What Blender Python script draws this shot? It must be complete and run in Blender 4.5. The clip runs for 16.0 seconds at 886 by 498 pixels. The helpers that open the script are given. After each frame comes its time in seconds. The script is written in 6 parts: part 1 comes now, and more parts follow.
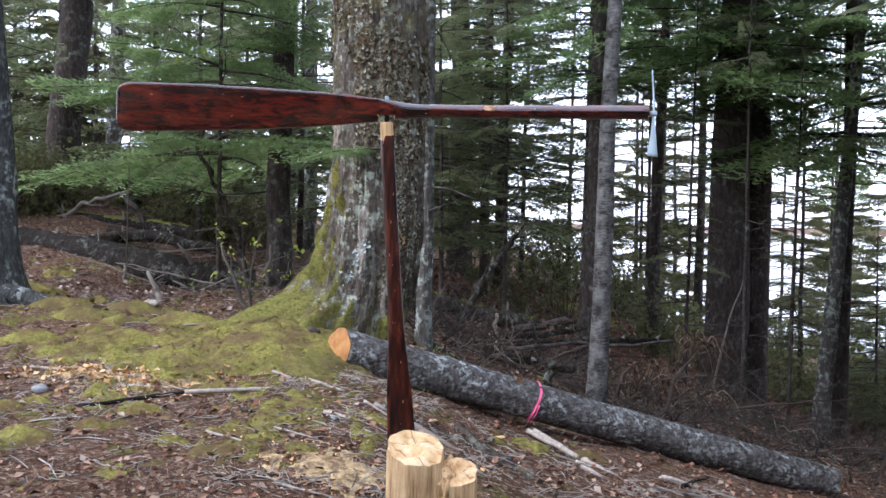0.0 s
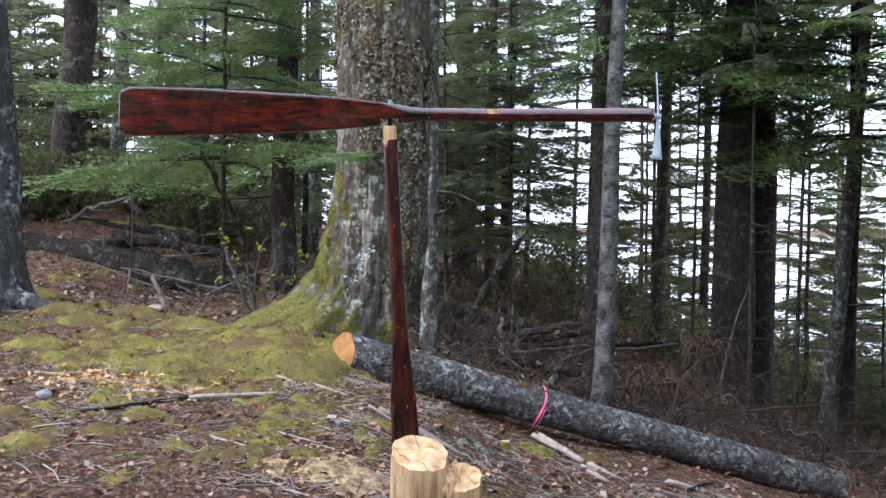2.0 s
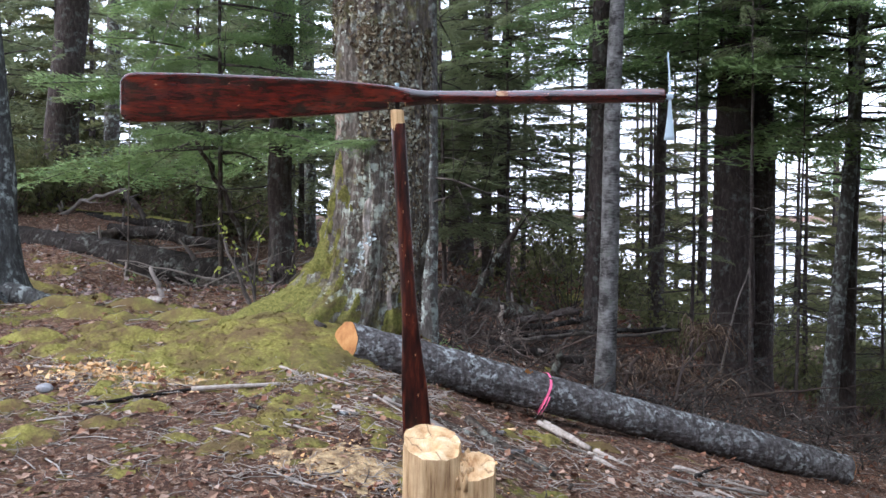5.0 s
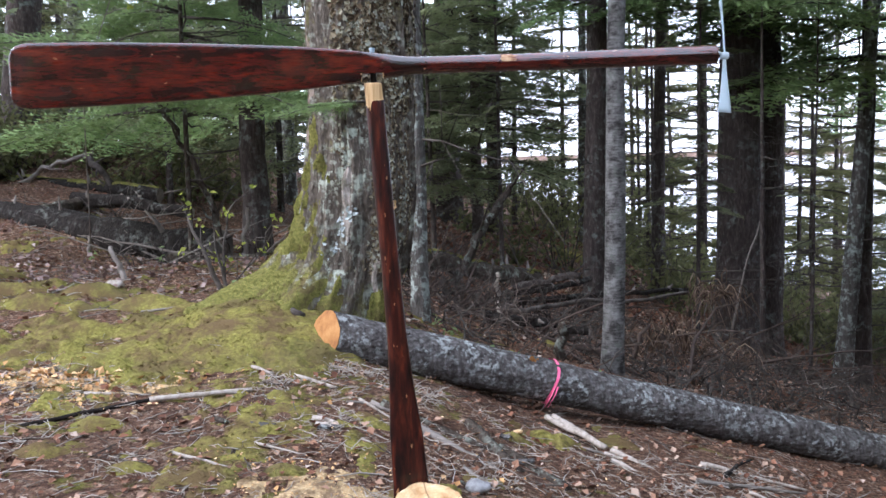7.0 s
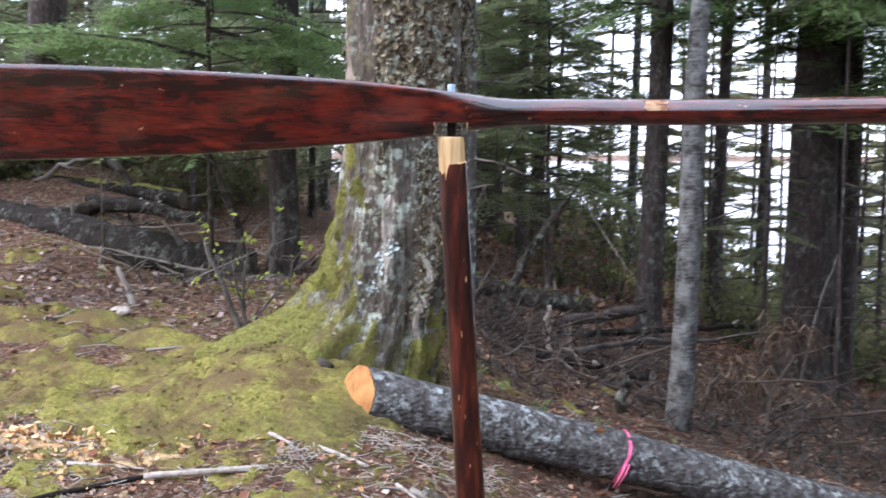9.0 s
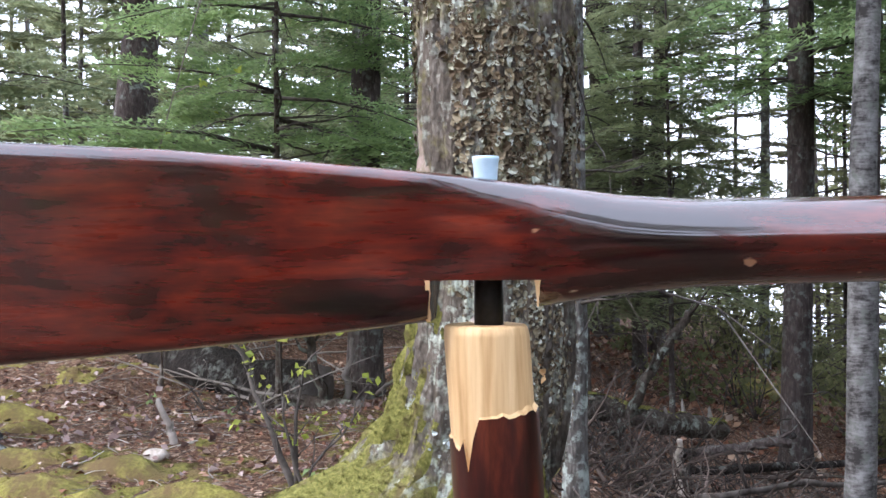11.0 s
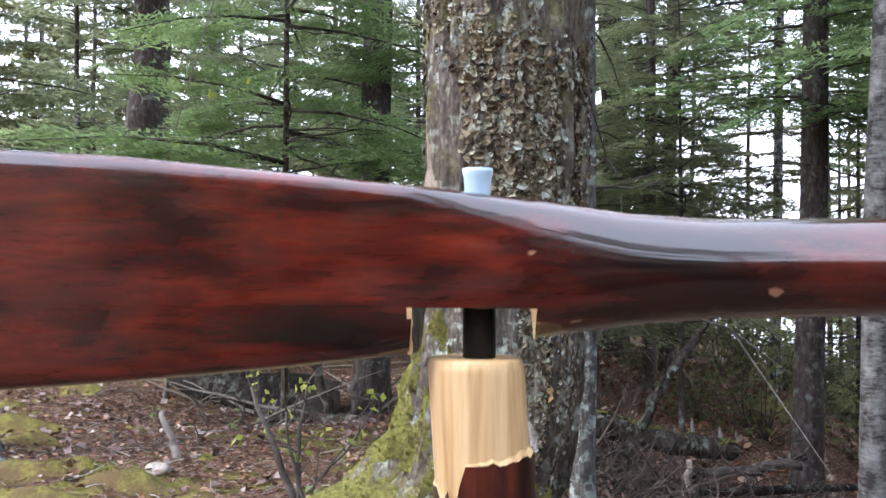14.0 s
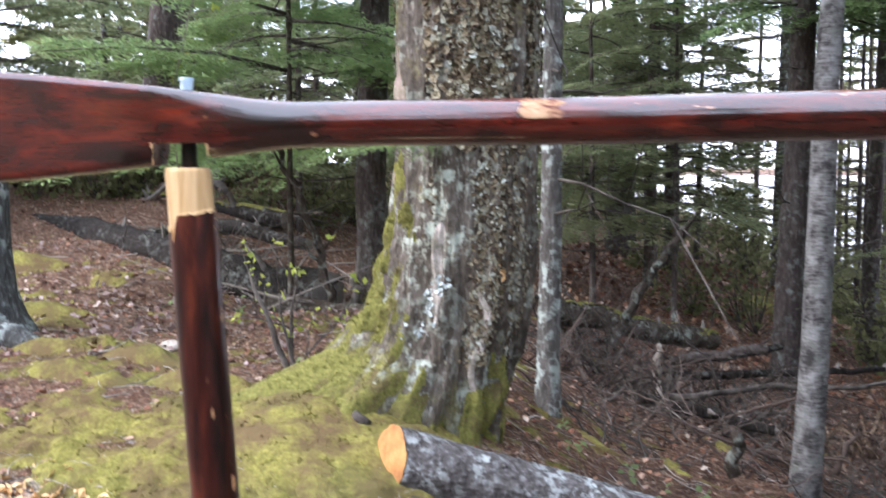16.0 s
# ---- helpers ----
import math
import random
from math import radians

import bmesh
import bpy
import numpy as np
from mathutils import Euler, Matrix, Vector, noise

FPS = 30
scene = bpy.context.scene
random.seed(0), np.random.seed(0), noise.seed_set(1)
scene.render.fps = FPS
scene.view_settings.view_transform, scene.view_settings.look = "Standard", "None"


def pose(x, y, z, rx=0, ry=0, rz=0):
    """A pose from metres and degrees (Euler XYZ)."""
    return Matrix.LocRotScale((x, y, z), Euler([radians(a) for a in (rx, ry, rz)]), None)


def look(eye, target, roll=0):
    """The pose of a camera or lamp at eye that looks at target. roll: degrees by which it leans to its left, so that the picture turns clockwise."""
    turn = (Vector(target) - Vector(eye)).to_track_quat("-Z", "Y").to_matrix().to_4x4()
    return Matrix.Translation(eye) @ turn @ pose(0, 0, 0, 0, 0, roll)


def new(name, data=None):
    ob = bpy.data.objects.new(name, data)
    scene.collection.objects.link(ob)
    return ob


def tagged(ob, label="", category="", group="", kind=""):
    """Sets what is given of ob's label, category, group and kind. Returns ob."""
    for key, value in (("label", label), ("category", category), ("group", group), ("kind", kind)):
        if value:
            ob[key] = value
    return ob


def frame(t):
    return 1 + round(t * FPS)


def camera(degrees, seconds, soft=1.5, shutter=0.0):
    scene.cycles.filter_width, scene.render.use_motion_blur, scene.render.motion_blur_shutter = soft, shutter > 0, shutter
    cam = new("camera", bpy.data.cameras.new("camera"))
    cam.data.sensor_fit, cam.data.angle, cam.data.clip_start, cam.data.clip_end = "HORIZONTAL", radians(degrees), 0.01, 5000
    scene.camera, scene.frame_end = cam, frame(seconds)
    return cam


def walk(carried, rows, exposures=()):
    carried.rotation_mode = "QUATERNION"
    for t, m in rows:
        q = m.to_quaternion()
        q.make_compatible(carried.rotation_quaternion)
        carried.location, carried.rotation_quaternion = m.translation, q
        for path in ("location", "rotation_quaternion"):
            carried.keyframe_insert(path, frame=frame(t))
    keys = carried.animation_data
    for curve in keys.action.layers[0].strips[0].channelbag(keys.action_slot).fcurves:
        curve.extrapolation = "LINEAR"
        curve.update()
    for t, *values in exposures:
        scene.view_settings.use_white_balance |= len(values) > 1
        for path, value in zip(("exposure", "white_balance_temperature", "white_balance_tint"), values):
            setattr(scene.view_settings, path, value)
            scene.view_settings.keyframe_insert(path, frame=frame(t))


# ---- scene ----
cam = camera(46.6, 16.0, soft=1.5, shutter=0.4)
METRES, EYE, TILT, LEAN, TURN = 3.7, 1.15, -1.5, -1.0, 0.0
ROWS = [
    (0.0, 0.0, 0.0, 0.0, 0.0, 0.0, -0.0),
    (0.5, 0.0004, 0.0009, 0.0001, -0.06, 0.02, 0.02),
    (1.0, 0.001, 0.0029, 0.0001, 0.05, 0.15, 0.1),
    (1.5, 0.0018, 0.0052, 0.0002, 0.11, 0.19, 0.18),
    (2.0, 0.0013, 0.0037, 0.0003, 0.29, 0.21, 0.19),
    (2.5, 0.0008, 0.0021, 0.0004, 0.36, 0.18, 0.14),
    (3.0, 0.0009, 0.0024, 0.0005, 0.32, 0.01, 0.25),
    (5.5, -0.024, 0.0308, -0.0029, -0.13, -0.69, 1.13),
    (6.0, -0.0336, 0.0569, 0.0004, -0.15, -1.2, 1.37),
    (6.5, -0.0195, 0.1322, 0.0106, -0.36, -1.97, 1.68),
    (7.0, -0.0161, 0.2132, 0.0408, -0.84, -3.54, 2.52),
    (7.5, -0.0224, 0.2845, 0.0556, -0.61, -4.61, 1.69),
    (8.0, -0.0519, 0.3738, 0.0848, -0.98, -2.67, 2.16),
    (8.5, -0.0589, 0.3924, 0.0883, -3.11, -2.27, 1.51),
    (9.0, -0.0452, 0.4392, 0.0899, 0.91, -3.77, 0.56),
    (9.5, -0.0287, 0.5521, 0.1114, 4.99, -4.2, 2.42),
    (10.0, -0.0382, 0.6731, 0.1181, 7.39, -0.11, 1.27),
    (12.5, -0.0355, 0.7722, 0.108, 6.63, 1.92, 1.39),
    (13.0, -0.0378, 0.7743, 0.1116, 7.18, 2.03, 1.33),
    (13.5, -0.0363, 0.7667, 0.1213, 7.39, 2.39, 1.06),
    (14.0, -0.0362, 0.7649, 0.117, 7.68, 2.29, 0.49),
    (14.5, -0.034, 0.7613, 0.1101, 8.37, 1.87, 0.49),
    (15.0, -0.024, 0.7459, 0.1094, 10.63, 0.89, 1.18),
    (15.5, 0.0116, 0.6963, 0.11, 10.88, -0.48, 1.79),
    (16.0, 0.0579, 0.6416, 0.1007, 9.64, -2.84, 0.6),
]
walk(cam, [(t, pose(0, 0, EYE, TILT, LEAN, TURN) @ pose(METRES * x, METRES * y, METRES * z, 90 + pitch, roll, yaw)) for t, x, y, z, yaw, pitch, roll in ROWS],
     exposures=[(0.0, 0.76, 5720, 17), (5.5, 0.82, 5720, 17), (8.0, 1.03, 5720, 17), (10.0, 1.30, 5800, 18), (12.5, 1.28, 5850, 18), (14.5, 1.26, 5850, 18), (16.0, 1.50, 5850, 18)])

# ---------------------------------------------------------------- light
world = bpy.data.worlds.new("world")
scene.world = world
world.use_nodes = True
wn, wl = world.node_tree.nodes, world.node_tree.links
sky = wn.new("ShaderNodeTexSky")
sky.sky_type = 'NISHITA'
sky.sun_disc = False
sky.sun_elevation = radians(32)
sky.sun_rotation = radians(247)
sky.air_density, sky.dust_density, sky.ozone_density = 1.0, 2.0, 1.0
bg = wn["Background"]
bg.inputs["Strength"].default_value = 0.2
# thin bright overcast over the clear sky
veil = wn.new("ShaderNodeMix")
veil.data_type = 'RGBA'
veil.inputs[0].default_value = 0.7
veil.inputs[7].default_value = (10.5, 11.0, 11.8, 1)
wl.new(sky.outputs[0], veil.inputs[6])
wl.new(veil.outputs[2], bg.inputs["Color"])

sun_data = bpy.data.lights.new("sun", 'SUN')
sun_data.energy, sun_data.angle, sun_data.color = 1.5, radians(15), (1.0, 0.95, 0.88)
sun = new("sun", sun_data)
sun.matrix_world = look((-14, 0, 9.5), (0, 6, 0))


# ---------------------------------------------------------------- materials
class Mat:
    """A small builder for node materials."""

    def __init__(self, name, rough=0.85, spec=0.3, metal=0.0):
        self.m = bpy.data.materials.new(name)
        self.m.use_nodes = True
        self.n, self.l = self.m.node_tree.nodes, self.m.node_tree.links
        self.b = self.n["Principled BSDF"]
        self.b.inputs["Roughness"].default_value = rough
        self.b.inputs["Specular IOR Level"].default_value = spec
        self.b.inputs["Metallic"].default_value = metal
        tc = self.n.new("ShaderNodeTexCoord")
        geo = self.n.new("ShaderNodeNewGeometry")
        self.obj, self.pos, self.geo = tc.outputs["Object"], geo.outputs["Position"], geo
        self.nrm = geo.outputs["Normal"]

    def scaled(self, src, s):
        m = self.n.new("ShaderNodeMapping")
        m.inputs["Scale"].default_value = s if hasattr(s, "__len__") else (s, s, s)
        self.l.new(src, m.inputs["Vector"])
        return m.outputs[0]

    def noise(self, src, scale, detail=4.0, rough=0.6, dist=0.0):
        t = self.n.new("ShaderNodeTexNoise")
        t.inputs["Scale"].default_value, t.inputs["Detail"].default_value = scale, detail
        t.inputs["Roughness"].default_value, t.inputs["Distortion"].default_value = rough, dist
        self.l.new(src, t.inputs["Vector"])
        return t.outputs["Fac"]

    def voronoi(self, src, scale, feature='F1', out="Distance"):
        t = self.n.new("ShaderNodeTexVoronoi")
        t.feature = feature
        t.inputs["Scale"].default_value = scale
        self.l.new(src, t.inputs["Vector"])
        return t.outputs[out]

    def ramp(self, fac, stops):
        r = self.n.new("ShaderNodeValToRGB")
        e = r.color_ramp.elements
        while len(e) < len(stops):
            e.new(0.5)
        for el, (p, c) in zip(e, stops):
            el.position = p
            el.color = (c, c, c, 1) if not hasattr(c, "__len__") else (*c, 1)
        self.l.new(fac, r.inputs[0])
        return r.outputs[0]

    def mix(self, fac, a, b, mode='MIX'):
        x = self.n.new("ShaderNodeMix")
        x.data_type, x.blend_type = 'RGBA', mode
        for sock, v in ((x.inputs[0], fac), (x.inputs[6], a), (x.inputs[7], b)):
            if hasattr(v, "is_linked"):
                self.l.new(v, sock)
            elif hasattr(v, "__len__"):
                sock.default_value = (*v, 1)
            else:
                sock.default_value = v
        return x.outputs[2]

    def math(self, op, a, b=0.0):
        x = self.n.new("ShaderNodeMath")
        x.operation = op
        for sock, v in zip(x.inputs, (a, b)):
            if hasattr(v, "is_linked"):
                self.l.new(v, sock)
            else:
                sock.default_value = v
        return x.outputs[0]

    def sep(self, src):
        s = self.n.new("ShaderNodeSeparateXYZ")
        self.l.new(src, s.inputs[0])
        return s.outputs

    def island(self):
        return self.geo.outputs["Random Per Island"]

    def rnd(self):
        return self.n.new("ShaderNodeObjectInfo").outputs["Random"]

    def color(self, c):
        if hasattr(c, "is_linked"):
            self.l.new(c, self.b.inputs["Base Color"])
        else:
            self.b.inputs["Base Color"].default_value = (*c, 1)
        return self

    def rough(self, r):
        self.l.new(r, self.b.inputs["Roughness"])
        return self

    def bump(self, h, strength=0.5, dist=0.01):
        b = self.n.new("ShaderNodeBump")
        b.inputs["Strength"].default_value, b.inputs["Distance"].default_value = strength, dist
        self.l.new(h, b.inputs["Height"])
        self.l.new(b.outputs[0], self.b.inputs["Normal"])
        return self


def bark_material(name, dark, mid, light, lichen, amount, moss=None, fleck=17, along=(1, 1, 0.28)):
    """Furrowed bark: long vertical plates, flecked with lichen; moss, if given, on the lower trunk."""
    k = Mat(name, 0.92, 0.15)
    plates = k.voronoi(k.scaled(k.pos, along), 55)
    n1 = k.noise(k.scaled(k.pos, (1, 1, 0.3)), 30, 6, 0.7)
    n2 = k.noise(k.pos, 5, 4, 0.6)
    c = k.ramp(n1, [(0.3, dark), (0.52, mid), (0.72, light)])
    c = k.mix(k.ramp(plates, [(0.0, 0.0), (0.5, 0.55)]), c, dark)
    spots = k.noise(k.pos, fleck, 5, 0.65)
    f = k.math('MULTIPLY', k.ramp(spots, [(0.5, 0.0), (0.6, 1.0)]), k.ramp(n2, [(0.5 - amount * 0.35, 0.0), (0.75 - amount * 0.35, 1.0)]))
    c = k.mix(f, c, lichen)
    if moss:
        z = k.sep(k.pos)[2]
        m1 = k.noise(k.pos, 6, 6, 0.7)
        ax = k.math('MULTIPLY', k.math('ADD', k.sep(k.pos)[0], 0.62), -0.42)
        low = k.ramp(k.math('ADD', k.math('ADD', k.math('MULTIPLY', z, -0.36), ax), k.math('ADD', m1, 0.26)), [(0.50, 0.0), (0.66, 0.7)])
        high = k.ramp(k.math('ADD', k.math('MULTIPLY', z, 0.12), k.noise(k.pos, 7, 4, 0.6)), [(0.76, 0.0), (0.86, 0.5)])
        low = k.math('MAXIMUM', low, high)
        g = k.ramp(k.noise(k.pos, 40, 5, 0.7), [(0.3, (0.055, 0.05, 0.016)), (0.5, (0.15, 0.14, 0.042)), (0.75, (0.29, 0.27, 0.09))])
        c = k.mix(low, c, g)
    h = k.math('ADD', k.math('MULTIPLY', plates, -0.6), n1)
    return k.color(c).bump(h, 0.9, 0.02).m


BARK_DARK = bark_material("dark spruce bark", (0.036, 0.028, 0.025), (0.11, 0.088, 0.079), (0.20, 0.17, 0.155), (0.22, 0.25, 0.22), 0.15)
BARK_GREY = bark_material("grey lichened bark", (0.05, 0.045, 0.04), (0.16, 0.15, 0.135), (0.30, 0.29, 0.27), (0.40, 0.45, 0.41), 0.55)
BARK_NEAR = bark_material("dark lichened bark", (0.025, 0.025, 0.023), (0.08, 0.082, 0.078), (0.16, 0.165, 0.155), (0.30, 0.34, 0.32), 0.3)
BARK_BROWN = bark_material("brown fir bark", (0.03, 0.022, 0.016), (0.09, 0.072, 0.056), (0.18, 0.155, 0.13), (0.28, 0.31, 0.26), 0.3)
BARK_LOG = bark_material("log bark", (0.03, 0.026, 0.024), (0.135, 0.127, 0.122), (0.31, 0.305, 0.30), (0.40, 0.44, 0.43), 0.24, fleck=28, along=(0.7, 1, 1))
BARK_OLD = bark_material("old shaggy bark", (0.048, 0.038, 0.030), (0.16, 0.138, 0.11), (0.32, 0.29, 0.245), (0.42, 0.46, 0.38), 0.25, moss=True, along=(1, 1, 0.5))
# dark from wetness and from the log's own shadow, both put into the colour
ROTTEN = bark_material("wet shaded rotten bark", (0.010, 0.008, 0.007), (0.032, 0.026, 0.022), (0.085, 0.072, 0.062), (0.16, 0.17, 0.15), 0.1)

k = Mat("birch bark", 0.75, 0.25)
bands = k.math('ADD', k.math('MULTIPLY', k.noise(k.pos, 9, 7, 0.72), 0.7), k.math('MULTIPLY', k.noise(k.scaled(k.pos, (1, 1, 5)), 16, 4, 0.6), 0.3))
c = k.ramp(bands, [(0.42, (0.03, 0.027, 0.025)), (0.50, (0.12, 0.115, 0.108)), (0.62, (0.25, 0.25, 0.24))])
c = k.mix(k.ramp(k.noise(k.pos, 14, 4, 0.6), [(0.55, 0.0), (0.66, 0.8)]), c, (0.12, 0.13, 0.11))
BARK_BIRCH = k.color(c).bump(bands, 0.3, 0.004).m

k = Mat("dead wood", 0.9, 0.2)
n = k.noise(k.scaled(k.obj, (1, 1, 1)), 25, 5, 0.7)
dead_tone = k.ramp(k.island(), [(0.0, (0.05, 0.04, 0.033)), (0.4, (0.15, 0.125, 0.105)), (0.7, (0.31, 0.28, 0.245)), (1.0, (0.54, 0.51, 0.46))])
DEAD = k.color(k.mix(0.55, dead_tone, k.ramp(n, [(0.3, 0.25), (0.7, 1.0)]), 'MULTIPLY')).bump(n, 0.5, 0.005).m

k = Mat("brush wood", 0.92, 0.15)
n = k.noise(k.pos, 30, 4, 0.7)
brush_tone = k.ramp(k.island(), [(0.0, (0.025, 0.018, 0.015)), (0.5, (0.075, 0.055, 0.045)), (0.85, (0.16, 0.125, 0.105)), (1.0, (0.32, 0.28, 0.245))])
BRUSH = k.color(k.mix(0.5, brush_tone, k.ramp(n, [(0.3, 0.3), (0.7, 1.0)]), 'MULTIPLY')).m

k = Mat("dark twig", 0.9, 0.15)
TWIG = k.color(k.ramp(k.noise(k.pos, 12, 3), [(0.3, (0.03, 0.024, 0.02)), (0.7, (0.13, 0.115, 0.1))])).m


def needle_material(name, a, b, c3):
    k = Mat(name, 0.6, 0.3)
    f = k.math('ADD', k.math('MULTIPLY', k.noise(k.pos, 1.6, 3), 0.6), k.math('MULTIPLY', k.island(), 0.4))
    k.color(k.ramp(f, [(0.25, a), (0.5, b), (0.75, c3)]))
    tr = k.n.new("ShaderNodeBsdfTranslucent")
    k.l.new(k.b.inputs["Base Color"].links[0].from_socket, tr.inputs[0])
    mx = k.n.new("ShaderNodeMixShader")
    mx.inputs[0].default_value = 0.68
    k.l.new(k.b.outputs[0], mx.inputs[1])
    k.l.new(tr.outputs[0], mx.inputs[2])
    k.l.new(mx.outputs[0], k.n["Material Output"].inputs[0])
    return k.m


NEEDLE = needle_material("spruce needles", (0.155, 0.185, 0.10), (0.225, 0.26, 0.14), (0.30, 0.33, 0.175))
# light needles: fresh growth, and spruce boughs with their lit brightness in the colour
NEEDLE_LIGHT = needle_material("fresh and lit needles", (0.15, 0.215, 0.10), (0.23, 0.325, 0.135), (0.31, 0.41, 0.17))
NEEDLE_FAR = needle_material("far foliage", (0.11, 0.12, 0.055), (0.165, 0.17, 0.075), (0.22, 0.22, 0.10))
LEAF = needle_material("spring leaves", (0.22, 0.28, 0.05), (0.35, 0.40, 0.08), (0.48, 0.50, 0.13))

# forest floor: rotting leaves and needles, with moss in uneven patches
k = Mat("forest floor", 0.95, 0.15)
warp = k.n.new("ShaderNodeVectorMath")
warp.operation = 'ADD'
wn_ = k.n.new("ShaderNodeTexNoise")
wn_.inputs["Scale"].default_value, wn_.inputs["Detail"].default_value = 40.0, 3.0
k.l.new(k.pos, wn_.inputs["Vector"])
ws_ = k.n.new("ShaderNodeVectorMath")
ws_.operation = 'SCALE'
ws_.inputs[3].default_value = 0.03
k.l.new(wn_.outputs["Color"], ws_.inputs[0])
k.l.new(k.pos, warp.inputs[0])
k.l.new(ws_.outputs[0], warp.inputs[1])
leafy = k.voronoi(warp.outputs[0], 55, out="Color")
leafv = k.sep(leafy)[0]
fine = k.noise(k.pos, 110, 6, 0.8)
big = k.noise(k.pos, 1.3, 4, 0.6)
c = k.ramp(leafv, [(0.0, (0.06, 0.032, 0.022)), (0.35, (0.16, 0.083, 0.052)), (0.65, (0.28, 0.16, 0.10)), (0.9, (0.42, 0.29, 0.20)), (1.0, (0.52, 0.42, 0.33))])
# near-black specks: small shadows in the gaps between leaves, put into the colour
c = k.mix(k.ramp(fine, [(0.40, 0.0), (0.60, 0.85)]), c, (0.038, 0.023, 0.016))
c = k.mix(k.ramp(big, [(0.35, 0.0), (0.7, 0.45)]), c, (0.10, 0.06, 0.042))
x, y, z = k.sep(k.pos)
mz = k.noise(k.pos, 1.7, 5, 0.65)
mz2 = k.noise(k.pos, 7.0, 4, 0.6)
left = k.ramp(k.math('ADD', k.math('MULTIPLY', x, -0.12), 0.5), [(0.38, 0.0), (0.6, 1.0)])
near = k.ramp(k.math('MULTIPLY', y, 0.1), [(0.36, 0.35), (0.55, 1.0), (0.72, 1.0), (0.95, 0.2)])
score = k.math('ADD', k.math('MULTIPLY', mz, 0.55), k.math('MULTIPLY', mz2, 0.45))
score = k.math('ADD', score, k.math('MULTIPLY', k.math('MULTIPLY', left, near), 0.10))
mossy = k.ramp(score, [(0.60, 0.0), (0.66, 0.8)])
green = k.ramp(k.noise(k.pos, 45, 5, 0.7), [(0.3, (0.06, 0.06, 0.012)), (0.5, (0.16, 0.155, 0.03)), (0.75, (0.30, 0.28, 0.06))])
c = k.mix(mossy, c, green)
h = k.math('ADD', k.math('ADD', leafv, fine), k.math('MULTIPLY', mossy, 0.8))
FLOOR = k.color(c).bump(h, 0.9, 0.02).m

k = Mat("moss", 0.95, 0.1)
moss_c = k.mix(k.ramp(k.noise(k.pos, 5, 5, 0.7), [(0.40, 0.0), (0.58, 0.9)]), k.ramp(k.noise(k.pos, 45, 5, 0.75), [(0.28, (0.09, 0.08, 0.022)), (0.5, (0.235, 0.215, 0.055)), (0.75, (0.41, 0.375, 0.11))]), (0.13, 0.085, 0.045))
moss_c = k.mix(k.ramp(k.noise(k.pos, 2.2, 3, 0.6), [(0.5, 0.0), (0.65, 0.3)]), moss_c, (0.11, 0.13, 0.035))
MOSS = k.color(moss_c).bump(k.noise(k.pos, 90, 4, 0.7), 1.0, 0.015).m

k = Mat("litter leaves", 0.85, 0.2)
LITTER = k.color(k.ramp(k.island(), [(0.0, (0.07, 0.032, 0.02)), (0.35, (0.19, 0.085, 0.05)), (0.65, (0.29, 0.165, 0.105)), (0.92, (0.37, 0.26, 0.19)), (1.0, (0.46, 0.38, 0.31))])).m

k = Mat("fresh wood chips", 0.8, 0.2)
CHIPS = k.color(k.ramp(k.island(), [(0.0, (0.38, 0.19, 0.07)), (0.5, (0.58, 0.36, 0.16)), (1.0, (0.74, 0.54, 0.31))])).m

# fresh cut wood: rings on the end, streaks down the side
k = Mat("cut end grain", 0.75, 0.25)
n = k.noise(k.obj, 16, 5, 0.65)
rad = k.n.new("ShaderNodeVectorMath")
rad.operation = 'LENGTH'
k.l.new(k.scaled(k.obj, (1, 1, 0)), rad.inputs[0])
rings = k.math('SINE', k.math('ADD', k.math('MULTIPLY', rad.outputs["Value"], 900.0), k.math('MULTIPLY', n, 9.0)))
c = k.ramp(n, [(0.3, (0.40, 0.20, 0.075)), (0.46, (0.66, 0.45, 0.23)), (0.66, (0.84, 0.68, 0.44))])
c = k.mix(k.ramp(k.voronoi(k.scaled(k.obj, (1, 2.2, 0.4)), 4.5, 'DISTANCE_TO_EDGE'), [(0.0, 0.8), (0.014, 0.0)]), c, (0.10, 0.05, 0.025))
c = k.mix(k.math('MULTIPLY', k.math('ADD', rings, 1.0), 0.12), c, (0.5, 0.28, 0.12))
CUT = k.color(c).bump(n, 0.5, 0.006).m

k = Mat("peeled trunk wood", 0.7, 0.3)
n = k.noise(k.scaled(k.obj, (1, 1, 0.08)), 60, 5, 0.7)
c = k.ramp(n, [(0.30, (0.15, 0.08, 0.035)), (0.46, (0.48, 0.31, 0.15)), (0.7, (0.72, 0.54, 0.30))])
c = k.mix(k.ramp(k.noise(k.obj, 9, 4, 0.6), [(0.5, 0.0), (0.75, 0.6)]), c, (0.30, 0.17, 0.08))
PEELED = k.color(c).bump(n, 0.4, 0.006).m

k = Mat("orange cut face", 0.75, 0.25)
n = k.noise(k.obj, 14, 5, 0.65)
CUT_ORANGE = k.color(k.ramp(n, [(0.3, (0.20, 0.08, 0.025)), (0.5, (0.34, 0.16, 0.05)), (0.75, (0.46, 0.25, 0.09))])).bump(n, 0.5, 0.006).m

